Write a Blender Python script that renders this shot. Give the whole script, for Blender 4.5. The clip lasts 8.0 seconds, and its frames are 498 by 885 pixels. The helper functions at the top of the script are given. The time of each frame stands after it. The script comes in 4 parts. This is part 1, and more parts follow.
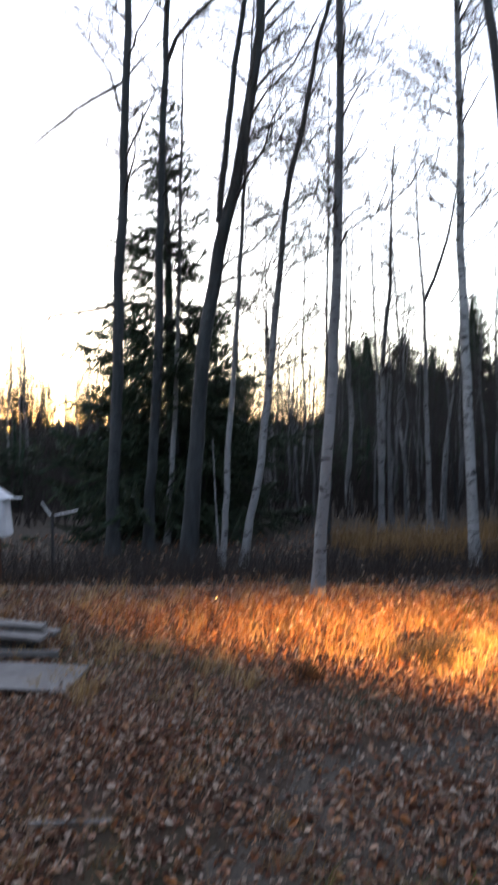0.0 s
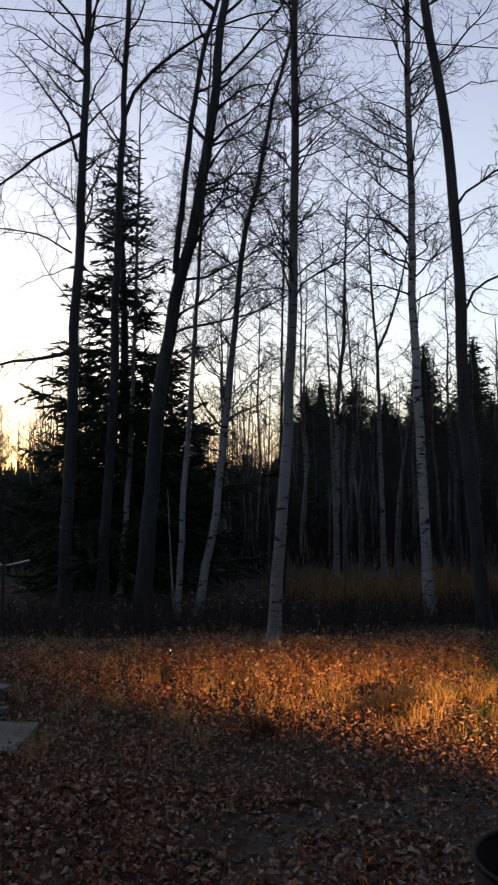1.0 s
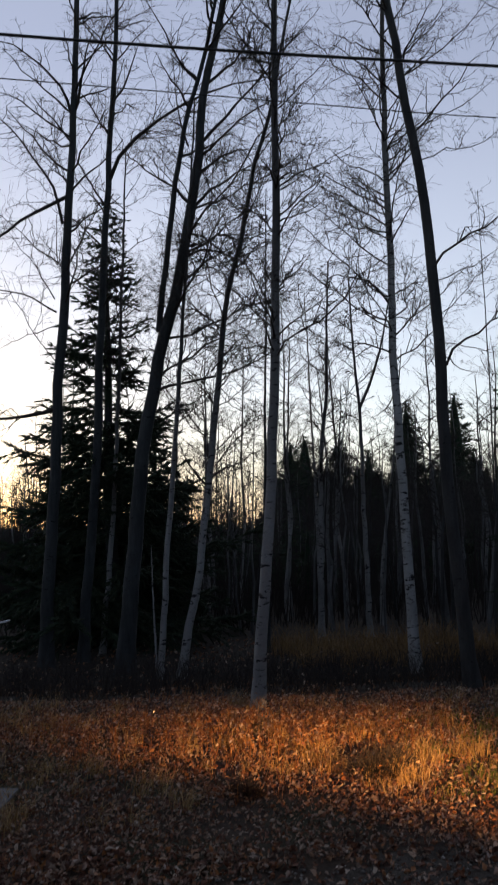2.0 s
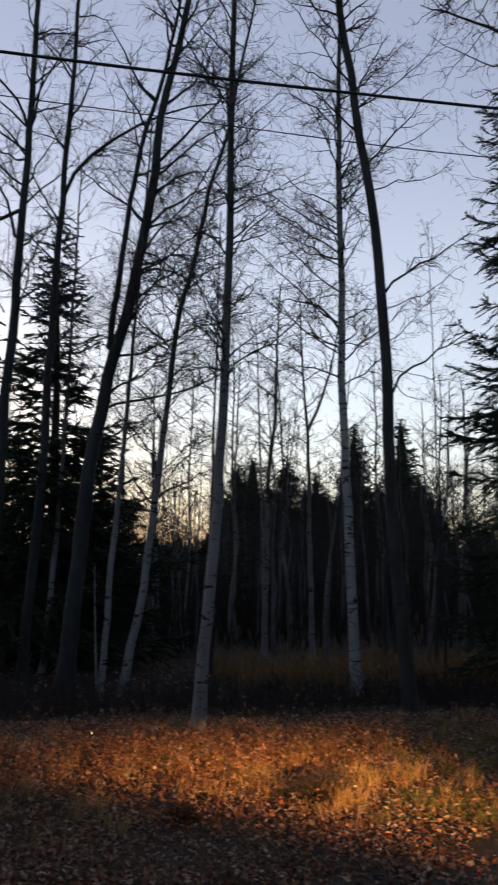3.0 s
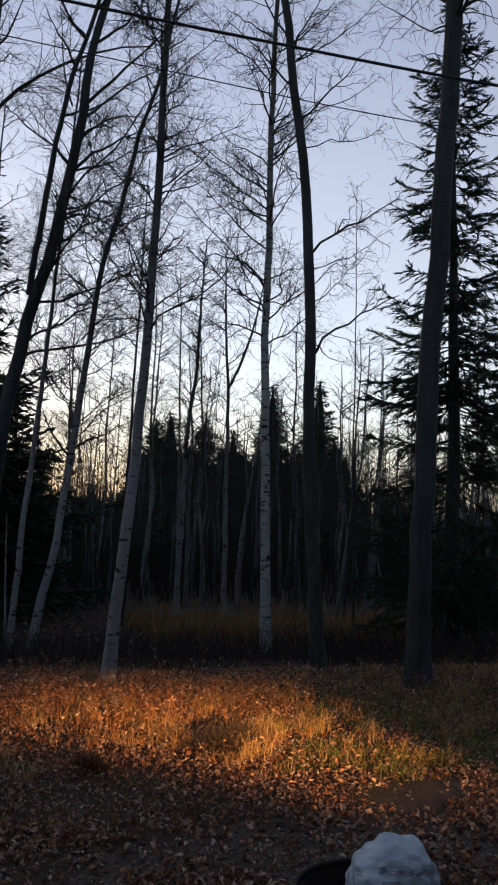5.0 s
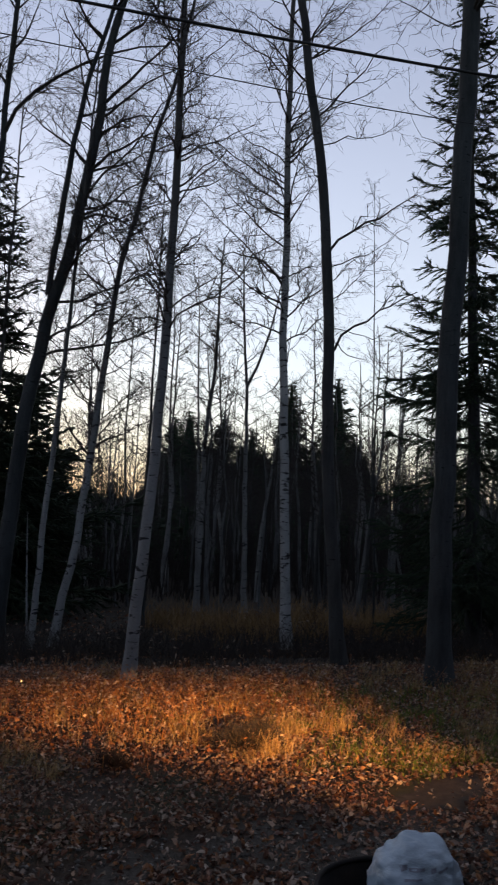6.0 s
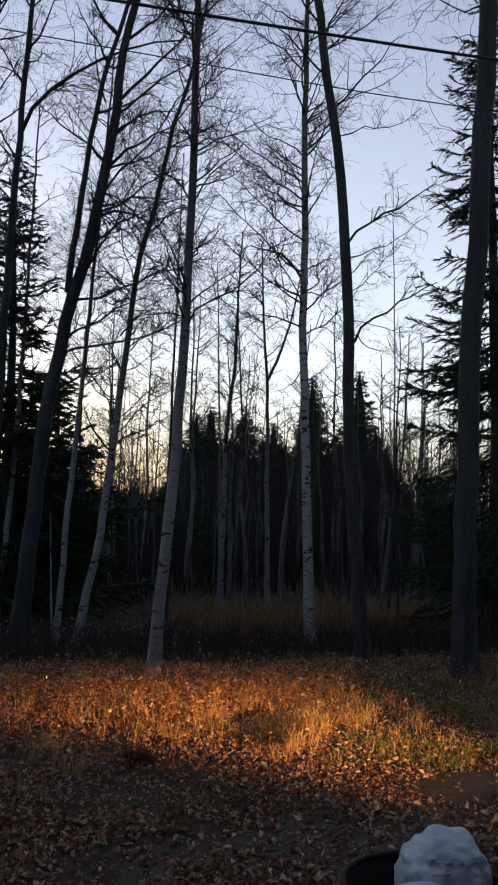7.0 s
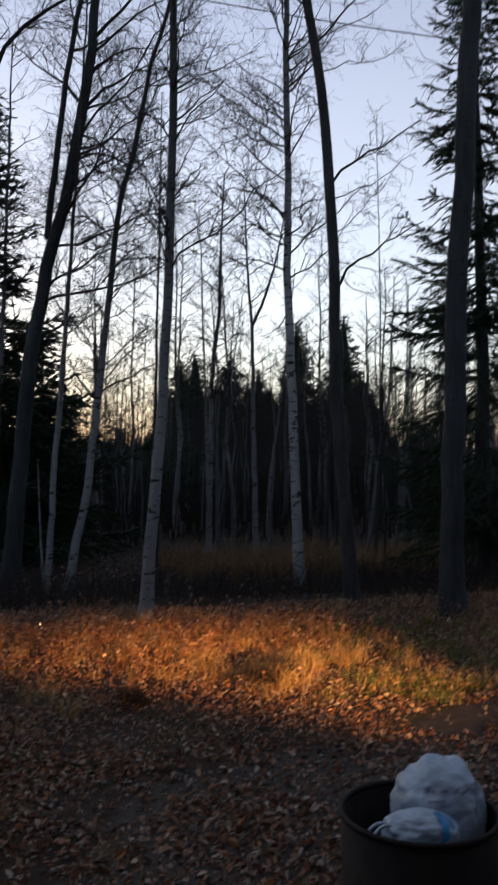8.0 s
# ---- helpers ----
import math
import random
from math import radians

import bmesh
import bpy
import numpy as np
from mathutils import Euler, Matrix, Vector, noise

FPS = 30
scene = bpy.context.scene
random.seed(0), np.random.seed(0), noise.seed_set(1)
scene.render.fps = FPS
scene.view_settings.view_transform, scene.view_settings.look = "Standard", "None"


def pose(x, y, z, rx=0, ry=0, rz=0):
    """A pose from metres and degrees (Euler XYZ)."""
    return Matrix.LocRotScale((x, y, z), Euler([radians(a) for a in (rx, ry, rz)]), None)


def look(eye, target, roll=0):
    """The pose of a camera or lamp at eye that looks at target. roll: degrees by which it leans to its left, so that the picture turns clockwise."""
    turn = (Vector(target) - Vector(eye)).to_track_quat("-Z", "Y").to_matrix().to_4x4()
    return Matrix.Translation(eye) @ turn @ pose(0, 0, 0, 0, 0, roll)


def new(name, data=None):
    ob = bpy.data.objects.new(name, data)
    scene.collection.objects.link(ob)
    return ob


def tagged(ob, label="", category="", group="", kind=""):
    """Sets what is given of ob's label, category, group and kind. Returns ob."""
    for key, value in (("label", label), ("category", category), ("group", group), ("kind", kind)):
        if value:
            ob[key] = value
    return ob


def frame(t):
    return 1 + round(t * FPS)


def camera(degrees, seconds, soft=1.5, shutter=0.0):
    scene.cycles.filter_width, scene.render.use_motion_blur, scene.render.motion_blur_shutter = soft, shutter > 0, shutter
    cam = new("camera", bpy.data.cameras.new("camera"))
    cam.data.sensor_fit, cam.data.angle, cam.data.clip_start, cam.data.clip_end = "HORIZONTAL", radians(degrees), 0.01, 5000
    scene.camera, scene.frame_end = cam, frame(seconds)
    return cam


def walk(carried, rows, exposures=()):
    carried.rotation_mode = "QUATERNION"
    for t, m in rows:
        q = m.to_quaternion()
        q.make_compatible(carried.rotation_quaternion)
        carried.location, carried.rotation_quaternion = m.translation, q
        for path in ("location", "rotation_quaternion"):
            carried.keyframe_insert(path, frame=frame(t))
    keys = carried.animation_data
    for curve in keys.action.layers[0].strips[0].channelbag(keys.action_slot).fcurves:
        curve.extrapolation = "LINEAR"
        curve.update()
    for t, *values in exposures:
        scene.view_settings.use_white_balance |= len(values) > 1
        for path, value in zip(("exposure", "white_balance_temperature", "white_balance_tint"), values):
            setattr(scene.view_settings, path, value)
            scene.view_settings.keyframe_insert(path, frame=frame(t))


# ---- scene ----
cam = camera(32.3, 8.0, soft=2.1, shutter=0.7)
PATH = [
    (0.0, pose(0.003, 0.011, 2.273, 89.42, 0.77, -0.16)),
    (0.1, pose(-0.001, 0.007, 2.280, 90.52, 0.61, -0.65)),
    (0.2, pose(-0.004, 0.004, 2.285, 91.17, 0.43, -1.02)),
    (0.3, pose(-0.007, -0.001, 2.291, 91.73, 0.24, -1.35)),
    (0.5, pose(-0.011, -0.010, 2.300, 92.67, -0.04, -2.10)),
    (1.0, pose(-0.005, 0.018, 2.309, 92.45, 0.67, -3.17)),
    (1.5, pose(-0.011, -0.012, 2.308, 94.08, 0.96, -4.06)),
    (1.7, pose(-0.005, -0.003, 2.303, 95.04, 1.07, -4.08)),
    (2.8, pose(0.006, -0.013, 2.313, 97.60, 0.19, -6.57)),
    (3.0, pose(0.011, -0.026, 2.312, 97.54, -0.13, -7.79)),
    (3.5, pose(0.032, -0.037, 2.313, 97.11, -0.72, -10.29)),
    (4.0, pose(0.037, -0.023, 2.306, 96.05, -1.20, -12.76)),
    (4.2, pose(0.023, 0.011, 2.306, 95.52, -1.28, -13.55)),
    (5.5, pose(-0.007, -0.005, 2.301, 94.75, -2.26, -13.20)),
    (6.0, pose(-0.007, -0.005, 2.302, 94.63, -1.69, -12.17)),
    (6.5, pose(0.000, 0.000, 2.300, 94.53, -1.08, -10.89)),
    (7.0, pose(0.005, 0.017, 2.300, 94.23, -0.94, -10.67)),
    (7.5, pose(0.010, 0.010, 2.290, 93.13, -0.93, -12.05)),
    (7.7, pose(0.004, 0.020, 2.286, 92.02, -0.72, -12.40)),
    (7.9, pose(-0.007, 0.036, 2.277, 91.15, -0.16, -12.03)),
    (8.0, pose(-0.014, 0.044, 2.273, 90.75, 0.20, -11.61)),
]
EXPOSURES = [(0.0, 3.3, 7100, 12), (0.3, 2.35, 7100, 12), (0.6, 1.9, 7000, 12), (1.0, 1.42, 6950, 13), (1.5, 1.27, 6880, 13), (3.0, 1.3, 6880, 13), (6.0, 1.42, 6900, 13), (8.0, 1.52, 6900, 13)]
walk(cam, PATH, EXPOSURES)

# ---- dusk sky and the unseen lamp behind the added wall's slot ----
world = bpy.data.worlds.new("dusk_sky")
scene.world = world
world.use_nodes = True
wn, wl = world.node_tree.nodes, world.node_tree.links
SUN_TURN, SUN_UP = radians(-18), radians(3.5)
sky = wn.new("ShaderNodeTexSky")
sky.sky_type, sky.sun_disc = "NISHITA", False
sky.sun_elevation, sky.sun_rotation = SUN_UP, SUN_TURN
sky.air_density, sky.dust_density, sky.ozone_density = 1.0, 0.5, 3.0
# a thin high veil of haze over the clear sky, paler towards the horizon all round
place, apart, veil, both = wn.new("ShaderNodeTexCoord"), wn.new("ShaderNodeSeparateXYZ"), wn.new("ShaderNodeValToRGB"), wn.new("ShaderNodeMix")
wl.new(place.outputs["Generated"], apart.inputs[0])
wl.new(apart.outputs["Z"], veil.inputs[0])
for p, c in ((0.25, (1.0, 1.0, 1.0, 1)), (0.5, (1.0, 1.0, 1.0, 1))):
    veil.color_ramp.elements.new(p)
for el, (p, c) in zip(veil.color_ramp.elements, ((0.0, (0.95, 0.92, 0.92)), (0.25, (0.70, 0.69, 0.75)), (0.5, (0.44, 0.44, 0.53)), (1.0, (0.42, 0.43, 0.50)))):
    el.position, el.color = p, (*c, 1)
both.data_type, both.blend_type, both.clamp_result = "RGBA", "ADD", False
both.inputs[0].default_value = 1.0
thin, thick = wn.new("ShaderNodeMix"), wn.new("ShaderNodeMix")
for node, share in ((thin, 0.5), (thick, 2.05)):
    node.data_type, node.blend_type = "RGBA", "MULTIPLY"
    node.inputs[0].default_value = 1.0
    node.inputs[7].default_value = (share, share, share, 1)
wl.new(sky.outputs[0], thin.inputs[6])
toward, gain = wn.new("ShaderNodeVectorMath"), wn.new("ShaderNodeMapRange")
toward.operation = "DOT_PRODUCT"
toward.inputs[1].default_value = (math.sin(SUN_TURN), math.cos(SUN_TURN), 0.0)
wl.new(place.outputs["Generated"], toward.inputs[0])
wl.new(toward.outputs["Value"], gain.inputs[0])
for slot, value in ((1, -1.0), (2, 1.0), (3, 0.35), (4, 1.05)):
    gain.inputs[slot].default_value = value
spread = wn.new("ShaderNodeMix")
spread.data_type, spread.blend_type = "RGBA", "MULTIPLY"
spread.inputs[0].default_value = 1.0
wl.new(veil.outputs[0], spread.inputs[6])
wl.new(gain.outputs[0], spread.inputs[7])
wl.new(spread.outputs[2], thick.inputs[6])
wl.new(thin.outputs[2], both.inputs[6])
wl.new(thick.outputs[2], both.inputs[7])
wl.new(both.outputs[2], wn["Background"].inputs[0])
wn["Background"].inputs[1].default_value = 0.15

lamp = bpy.data.lights.new("slot_lamp", "AREA")
lamp.shape, lamp.size, lamp.size_y = "RECTANGLE", 0.55, 0.09
lamp.energy, lamp.color = 4300, (1.0, 0.49, 0.165)
lamp_ob = new("slot_lamp", lamp)
lamp_ob.matrix_world = look((7.2, -4.0, 2.4), (6.05, -1.2, 1.9))


# ---- materials ----
def material(name, rough=0.9, metallic=0.0):
    m = bpy.data.materials.new(name)
    m.use_nodes = True
    b = m.node_tree.nodes["Principled BSDF"]
    b.inputs["Roughness"].default_value, b.inputs["Metallic"].default_value = rough, metallic
    b.inputs["Specular IOR Level"].default_value = 0.25
    return m, m.node_tree.nodes, m.node_tree.links, b


def ramp(nodes, links, source, stops):
    r = nodes.new("ShaderNodeValToRGB")
    e = r.color_ramp.elements
    while len(e) < len(stops):
        e.new(0.5)
    for el, (p, c) in zip(e, stops):
        el.position, el.color = p, (*c, 1)
    links.new(source, r.inputs[0])
    return r.outputs[0]


def noise_of(nodes, links, scale, detail=4.0, stretch=(1, 1, 1), rough=0.6):
    co, mp, nz = nodes.new("ShaderNodeTexCoord"), nodes.new("ShaderNodeMapping"), nodes.new("ShaderNodeTexNoise")
    mp.inputs["Scale"].default_value = stretch
    nz.inputs["Scale"].default_value, nz.inputs["Detail"].default_value, nz.inputs["Roughness"].default_value = scale, detail, rough
    links.new(co.outputs["Object"], mp.inputs[0])
    links.new(mp.outputs[0], nz.inputs[0])
    return nz.outputs[0]


def mix(nodes, links, fac, a, b, mode="MIX"):
    m = nodes.new("ShaderNodeMix")
    m.data_type, m.blend_type = "RGBA", mode
    for sock, v in ((m.inputs[0], fac), (m.inputs[6], a), (m.inputs[7], b)):
        if isinstance(v, (int, float)):
            sock.default_value = v
        elif isinstance(v, tuple):
            sock.default_value = (*v, 1)
        else:
            links.new(v, sock)
    return m.outputs[2]


def bump(nodes, links, b, height, strength, distance):
    n = nodes.new("ShaderNodeBump")
    n.inputs["Strength"].default_value, n.inputs["Distance"].default_value = strength, distance
    links.new(height, n.inputs["Height"])
    links.new(n.outputs[0], b.inputs["Normal"])


def bark(name, light, mid, dark, marks, young=None, turns=(2.2, 5.2)):
    """Bark with horizontal dark marks (birch) or rough patches (aspen)."""
    m, n, l, b = material(name, 0.85)
    patches = noise_of(n, l, 3.0, 5, (1, 1, 0.5))
    base = ramp(n, l, patches, [(0.3, mid), (0.65, light)])
    lines = noise_of(n, l, 2.6, 5, (3.0, 3.0, 9), 0.65)
    cut = ramp(n, l, lines, [(0.46 - marks, (1, 1, 1)), (0.50 - marks, (0, 0, 0))])
    col = mix(n, l, cut, base, dark)
    grain = noise_of(n, l, 40, 3, (1, 1, 2))
    col = mix(n, l, 0.35, col, ramp(n, l, grain, [(0.3, (0.35, 0.35, 0.35)), (0.7, (1, 1, 1))]), "MULTIPLY")
    furrow = noise_of(n, l, 16, 5, (1, 1, 0.14), 0.7)
    col = mix(n, l, 0.55, col, ramp(n, l, furrow, [(0.35, (0.3, 0.3, 0.3)), (0.6, (1, 1, 1))]), "MULTIPLY") if not young else col
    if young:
        # darker higher up: brown young bark, and the silhouette against the sky painted in
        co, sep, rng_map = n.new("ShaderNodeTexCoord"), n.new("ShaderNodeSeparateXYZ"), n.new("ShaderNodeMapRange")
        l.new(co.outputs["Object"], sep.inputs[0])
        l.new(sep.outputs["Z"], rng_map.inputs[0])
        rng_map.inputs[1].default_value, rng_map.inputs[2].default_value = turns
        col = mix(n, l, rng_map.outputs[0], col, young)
    l.new(col, b.inputs["Base Color"])
    bump(n, l, b, lines if young else furrow, 0.6, 0.012)
    return m


def island_colours(name, stops, rough=0.8, translucent=0.0, scale=30):
    """Small pieces, each with its own tone, and a fine grain."""
    m, n, l, b = material(name, rough)
    geo = n.new("ShaderNodeNewGeometry")
    col = ramp(n, l, geo.outputs["Random Per Island"], stops)
    col = mix(n, l, 0.5, col, ramp(n, l, noise_of(n, l, scale, 3), [(0.3, (0.45, 0.45, 0.45)), (0.7, (1, 1, 1))]), "MULTIPLY")
    l.new(col, b.inputs["Base Color"])
    if translucent:
        tr, mx = n.new("ShaderNodeBsdfTranslucent"), n.new("ShaderNodeMixShader")
        l.new(col, tr.inputs[0])
        mx.inputs[0].default_value = translucent
        l.new(b.outputs[0], mx.inputs[1])
        l.new(tr.outputs[0], mx.inputs[2])
        l.new(mx.outputs[0], n["Material Output"].inputs[0])
    return m


def plain(name, a, c, scale, rough=0.8, metallic=0.0, bumps=0.2, stretch=(1, 1, 1)):
    m, n, l, b = material(name, rough, metallic)
    nz = noise_of(n, l, scale, 6, stretch, 0.65)
    col = ramp(n, l, nz, [(0.32, a), (0.68, c)])
    big = ramp(n, l, noise_of(n, l, scale * 0.13, 3), [(0.35, (0.6, 0.6, 0.6)), (0.65, (1, 1, 1))])
    l.new(mix(n, l, 0.7, col, big, "MULTIPLY"), b.inputs["Base Color"])
    bump(n, l, b, nz, bumps, 0.02)
    return m


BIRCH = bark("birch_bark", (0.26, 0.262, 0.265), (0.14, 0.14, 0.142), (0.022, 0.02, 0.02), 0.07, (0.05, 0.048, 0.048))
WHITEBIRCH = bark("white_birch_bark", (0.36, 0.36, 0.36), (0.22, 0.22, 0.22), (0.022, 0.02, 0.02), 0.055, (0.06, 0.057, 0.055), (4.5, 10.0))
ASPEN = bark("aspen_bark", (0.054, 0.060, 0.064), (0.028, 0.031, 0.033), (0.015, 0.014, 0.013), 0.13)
GREYBARK = bark("grey_bark", (0.17, 0.175, 0.18), (0.10, 0.10, 0.105), (0.03, 0.03, 0.03), 0.12)
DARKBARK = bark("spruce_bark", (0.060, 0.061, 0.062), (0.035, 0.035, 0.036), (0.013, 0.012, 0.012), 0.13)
TWIG = plain("twig_bark", (0.022, 0.018, 0.016), (0.05, 0.042, 0.038), 25, 0.85)
NEEDLE = island_colours("spruce_needles", [(0, (0.010, 0.022, 0.012)), (0.6, (0.02, 0.04, 0.02)), (1, (0.04, 0.05, 0.022))], 0.7)
LEAF = island_colours("fallen_leaves", [(0, (0.06, 0.034, 0.026)), (0.3, (0.17, 0.085, 0.06)), (0.5, (0.27, 0.105, 0.05)), (0.62, (0.32, 0.23, 0.18)), (0.75, (0.42, 0.34, 0.28)), (0.86, (0.40, 0.16, 0.05)), (0.95, (0.44, 0.34, 0.26)), (1, (0.52, 0.44, 0.37))], 0.45, 0.15)
STRAW = island_colours("dead_grass", [(0, (0.20, 0.11, 0.04)), (0.5, (0.39, 0.26, 0.11)), (1, (0.52, 0.38, 0.20))], 0.7, 0.2)
OLDGRASS = island_colours("old_grass", [(0, (0.12, 0.07, 0.03)), (0.6, (0.25, 0.15, 0.06)), (1, (0.34, 0.22, 0.10))], 0.75, 0.15)
GREEN = island_colours("green_grass", [(0, (0.05, 0.10, 0.015)), (0.6, (0.12, 0.19, 0.03)), (1, (0.26, 0.24, 0.06))], 0.7, 0.2)
# dead brown stalks, darkened in colour for the shade behind the crest
SHADED = island_colours("shaded_undergrowth", [(0, (0.025, 0.016, 0.010)), (0.6, (0.06, 0.036, 0.020)), (1, (0.11, 0.065, 0.03))], 0.8, 0.1)
STALK = island_colours("dry_stalks", [(0, (0.14, 0.06, 0.03)), (0.6, (0.30, 0.13, 0.05)), (1, (0.42, 0.22, 0.08))], 0.75, 0.15)


# ---- mesh makers ----
def tubes(P, R, sides):
    """Vertices and faces of many round tapered tubes: P (N, k, 3) centre lines, R (N, k) radii."""
    P, R = np.asarray(P, float), np.asarray(R, float)
    N, k, _ = P.shape
    T = np.gradient(P, axis=1)
    T /= np.linalg.norm(T, axis=2, keepdims=True) + 1e-9
    ref = np.where(np.abs(T[:, :1, 2:3]) > 0.8, np.array([[[1.0, 0.05, 0]]]), np.array([[[0, 0.05, 1.0]]]))
    U = np.cross(T, np.broadcast_to(ref, T.shape))
    U /= np.linalg.norm(U, axis=2, keepdims=True) + 1e-9
    V = np.cross(T, U)
    a = np.arange(sides) * 2 * np.pi / sides
    ring = U[:, :, None] * np.cos(a)[:, None] + V[:, :, None] * np.sin(a)[:, None]
    verts = (P[:, :, None] + ring * R[:, :, None, None]).reshape(-1, 3)
    n, j, i = np.meshgrid(np.arange(N), np.arange(k - 1), np.arange(sides), indexing="ij")
    base, nxt = n * k * sides + j * sides, (i + 1) % sides
    quads = np.stack([base + i, base + nxt, base + sides + nxt, base + sides + i], -1).reshape(-1, 4)
    return verts, quads


def mesh_of(name, pieces, mat, smooth=True):
    """One mesh from a list of (verts, quads) pieces."""
    vs, fs, off = [], [], 0
    for v, q in pieces:
        vs.append(np.asarray(v, float))
        fs.append(np.asarray(q, int) + off)
        off += len(v)
    v, q = np.concatenate(vs), np.concatenate(fs)
    me = bpy.data.meshes.new(name)
    me.vertices.add(len(v))
    me.vertices.foreach_set("co", v.ravel())
    me.loops.add(q.size)
    me.loops.foreach_set("vertex_index", q.ravel())
    me.polygons.add(len(q))
    me.polygons.foreach_set("loop_start", np.arange(len(q)) * q.shape[1])
    me.update(calc_edges=True)
    me.polygons.foreach_set("use_smooth", np.full(len(q), smooth))
    me.materials.append(mat)
    return me


def part(name, me, parent, label=""):
    ob = new(name, me)
    ob.parent = parent
    if label:
        ob["label"] = label
    return ob


def part_bm(name, bm, mat, parent, label="", smooth=False):
    me = bpy.data.meshes.new(name)
    for fc in bm.faces:
        fc.smooth = smooth
    bm.to_mesh(me)
    bm.free()
    me.materials.append(mat)
    return part(name, me, parent, label)


def smooth_line(pts, k):
    """k points along a smooth curve through pts."""
    pts = np.asarray(pts, float)
    s = np.concatenate([[0], np.cumsum(np.linalg.norm(np.diff(pts, axis=0), axis=1))])
    tang = np.gradient(pts, s, axis=0)
    u = np.linspace(0, s[-1], k)
    j = np.clip(np.searchsorted(s, u, "right") - 1, 0, len(s) - 2)
    h = (s[j + 1] - s[j])[:, None]
    x = ((u - s[j]) / h[:, 0])[:, None]
    return (2 * x**3 - 3 * x**2 + 1) * pts[j] + (x**3 - 2 * x**2 + x) * h * tang[j] + (3 * x**2 - 2 * x**3) * pts[j + 1] + (x**3 - x**2) * h * tang[j + 1]


def unit(v):
    return v / (np.linalg.norm(v, axis=-1, keepdims=True) + 1e-9)


def grow(rng, P, R, root, count, lo, spread, rise, length, thin, k, droop=0.0, wobble=0.06):
    """Side shoots on the lines P (N, k, 3): count of them, from the share lo of the line on. Returns their lines, radii and roots."""
    span = np.linalg.norm(P[:, -1] - P[:, 0], axis=1)
    n = rng.choice(len(P), count, p=span / span.sum())
    s = lo + (1 - lo) * rng.random(count)
    x = s * (P.shape[1] - 1)
    j = np.minimum(x.astype(int), P.shape[1] - 2)
    w = (x - j)[:, None]
    start = P[n, j] * (1 - w) + P[n, j + 1] * w
    tang = unit(P[n, j + 1] - P[n, j])
    rad = R[n, j] * (1 - w[:, 0]) + R[n, j + 1] * w[:, 0]
    side = unit(np.cross(tang, rng.normal(size=(count, 3))))
    d = unit(tang * (1 - spread) + side * spread * 1.4 + np.array([0, 0, rise]))
    L = (span[n] * length * (1.15 - 0.7 * s) * (0.5 + rng.random(count)))[:, None, None]
    u = np.linspace(0, 1, k)[None, :, None]
    Q = start[:, None] + d[:, None] * L * u + np.array([0, 0, 1.0]) * (-droop) * L * u**2
    Q[:, 1:] += rng.normal(size=(count, k - 1, 3)).cumsum(1) * L * wobble
    r0 = np.minimum(rad * 0.75, thin)[:, None]
    return Q, r0 * (1 - 0.75 * np.linspace(0, 1, k)[None]), root[n]


# ---- ground ----
def rise(x, y):
    """Height of the ground: the yard climbs to a low crest before the woods, then dips."""
    x, y = np.asarray(x, float), np.asarray(y, float)
    k = np.clip((y - 9.2) / 3.0, 0, 1)
    z = np.where(y < 9.2, 0.0664 * (np.maximum(y, 0) - 0.15), 0.6 - 0.3 * k * k * (3 - 2 * k))
    near = np.exp(-((y - 8) / 14) ** 2)
    return z + near * (0.025 * np.sin(1.7 * x + 0.6 * y) * np.sin(1.3 * y - 0.7 * x) + 0.012 * np.sin(5.1 * x + 2) * np.sin(4.3 * y))


def ground_material():
    m, n, l, b = material("forest_ground", 0.95)
    fine = noise_of(n, l, 9, 8, rough=0.7)
    soil = ramp(n, l, fine, [(0.3, (0.018, 0.013, 0.010)), (0.55, (0.05, 0.034, 0.024)), (0.75, (0.10, 0.066, 0.044))])
    moss = ramp(n, l, noise_of(n, l, 0.9, 4), [(0.5, (0, 0, 0)), (0.62, (0.7, 0.7, 0.7))])
    col = mix(n, l, moss, soil, (0.035, 0.036, 0.018))
    l.new(col, b.inputs["Base Color"])
    bump(n, l, b, fine, 0.9, 0.04)
    return m


def sheet(xs, ys, lift=0.0):
    X, Y = np.meshgrid(xs, ys)
    v = np.stack([X, Y, rise(X, Y) + lift], -1).reshape(-1, 3)
    c, r = len(xs), len(ys)
    i, j = np.meshgrid(np.arange(c - 1), np.arange(r - 1))
    a = (j * c + i).ravel()
    return v, np.stack([a, a + 1, a + c + 1, a + c], -1)


xs = np.concatenate([[-1500, -300, -80, -30, -15], np.arange(-9, 12.1, 0.25), [15, 30, 80, 300, 1500]])
ys = np.concatenate([[-1500, -200, -40, -10, -4], np.arange(-2, 22, 0.25), [24, 30, 45, 80, 200, 600, 1500]])
ground = tagged(new("ground", mesh_of("ground", [sheet(xs, ys)], ground_material())), "brown leaf-strewn forest ground rising to a low crest", "ground", kind="structure")


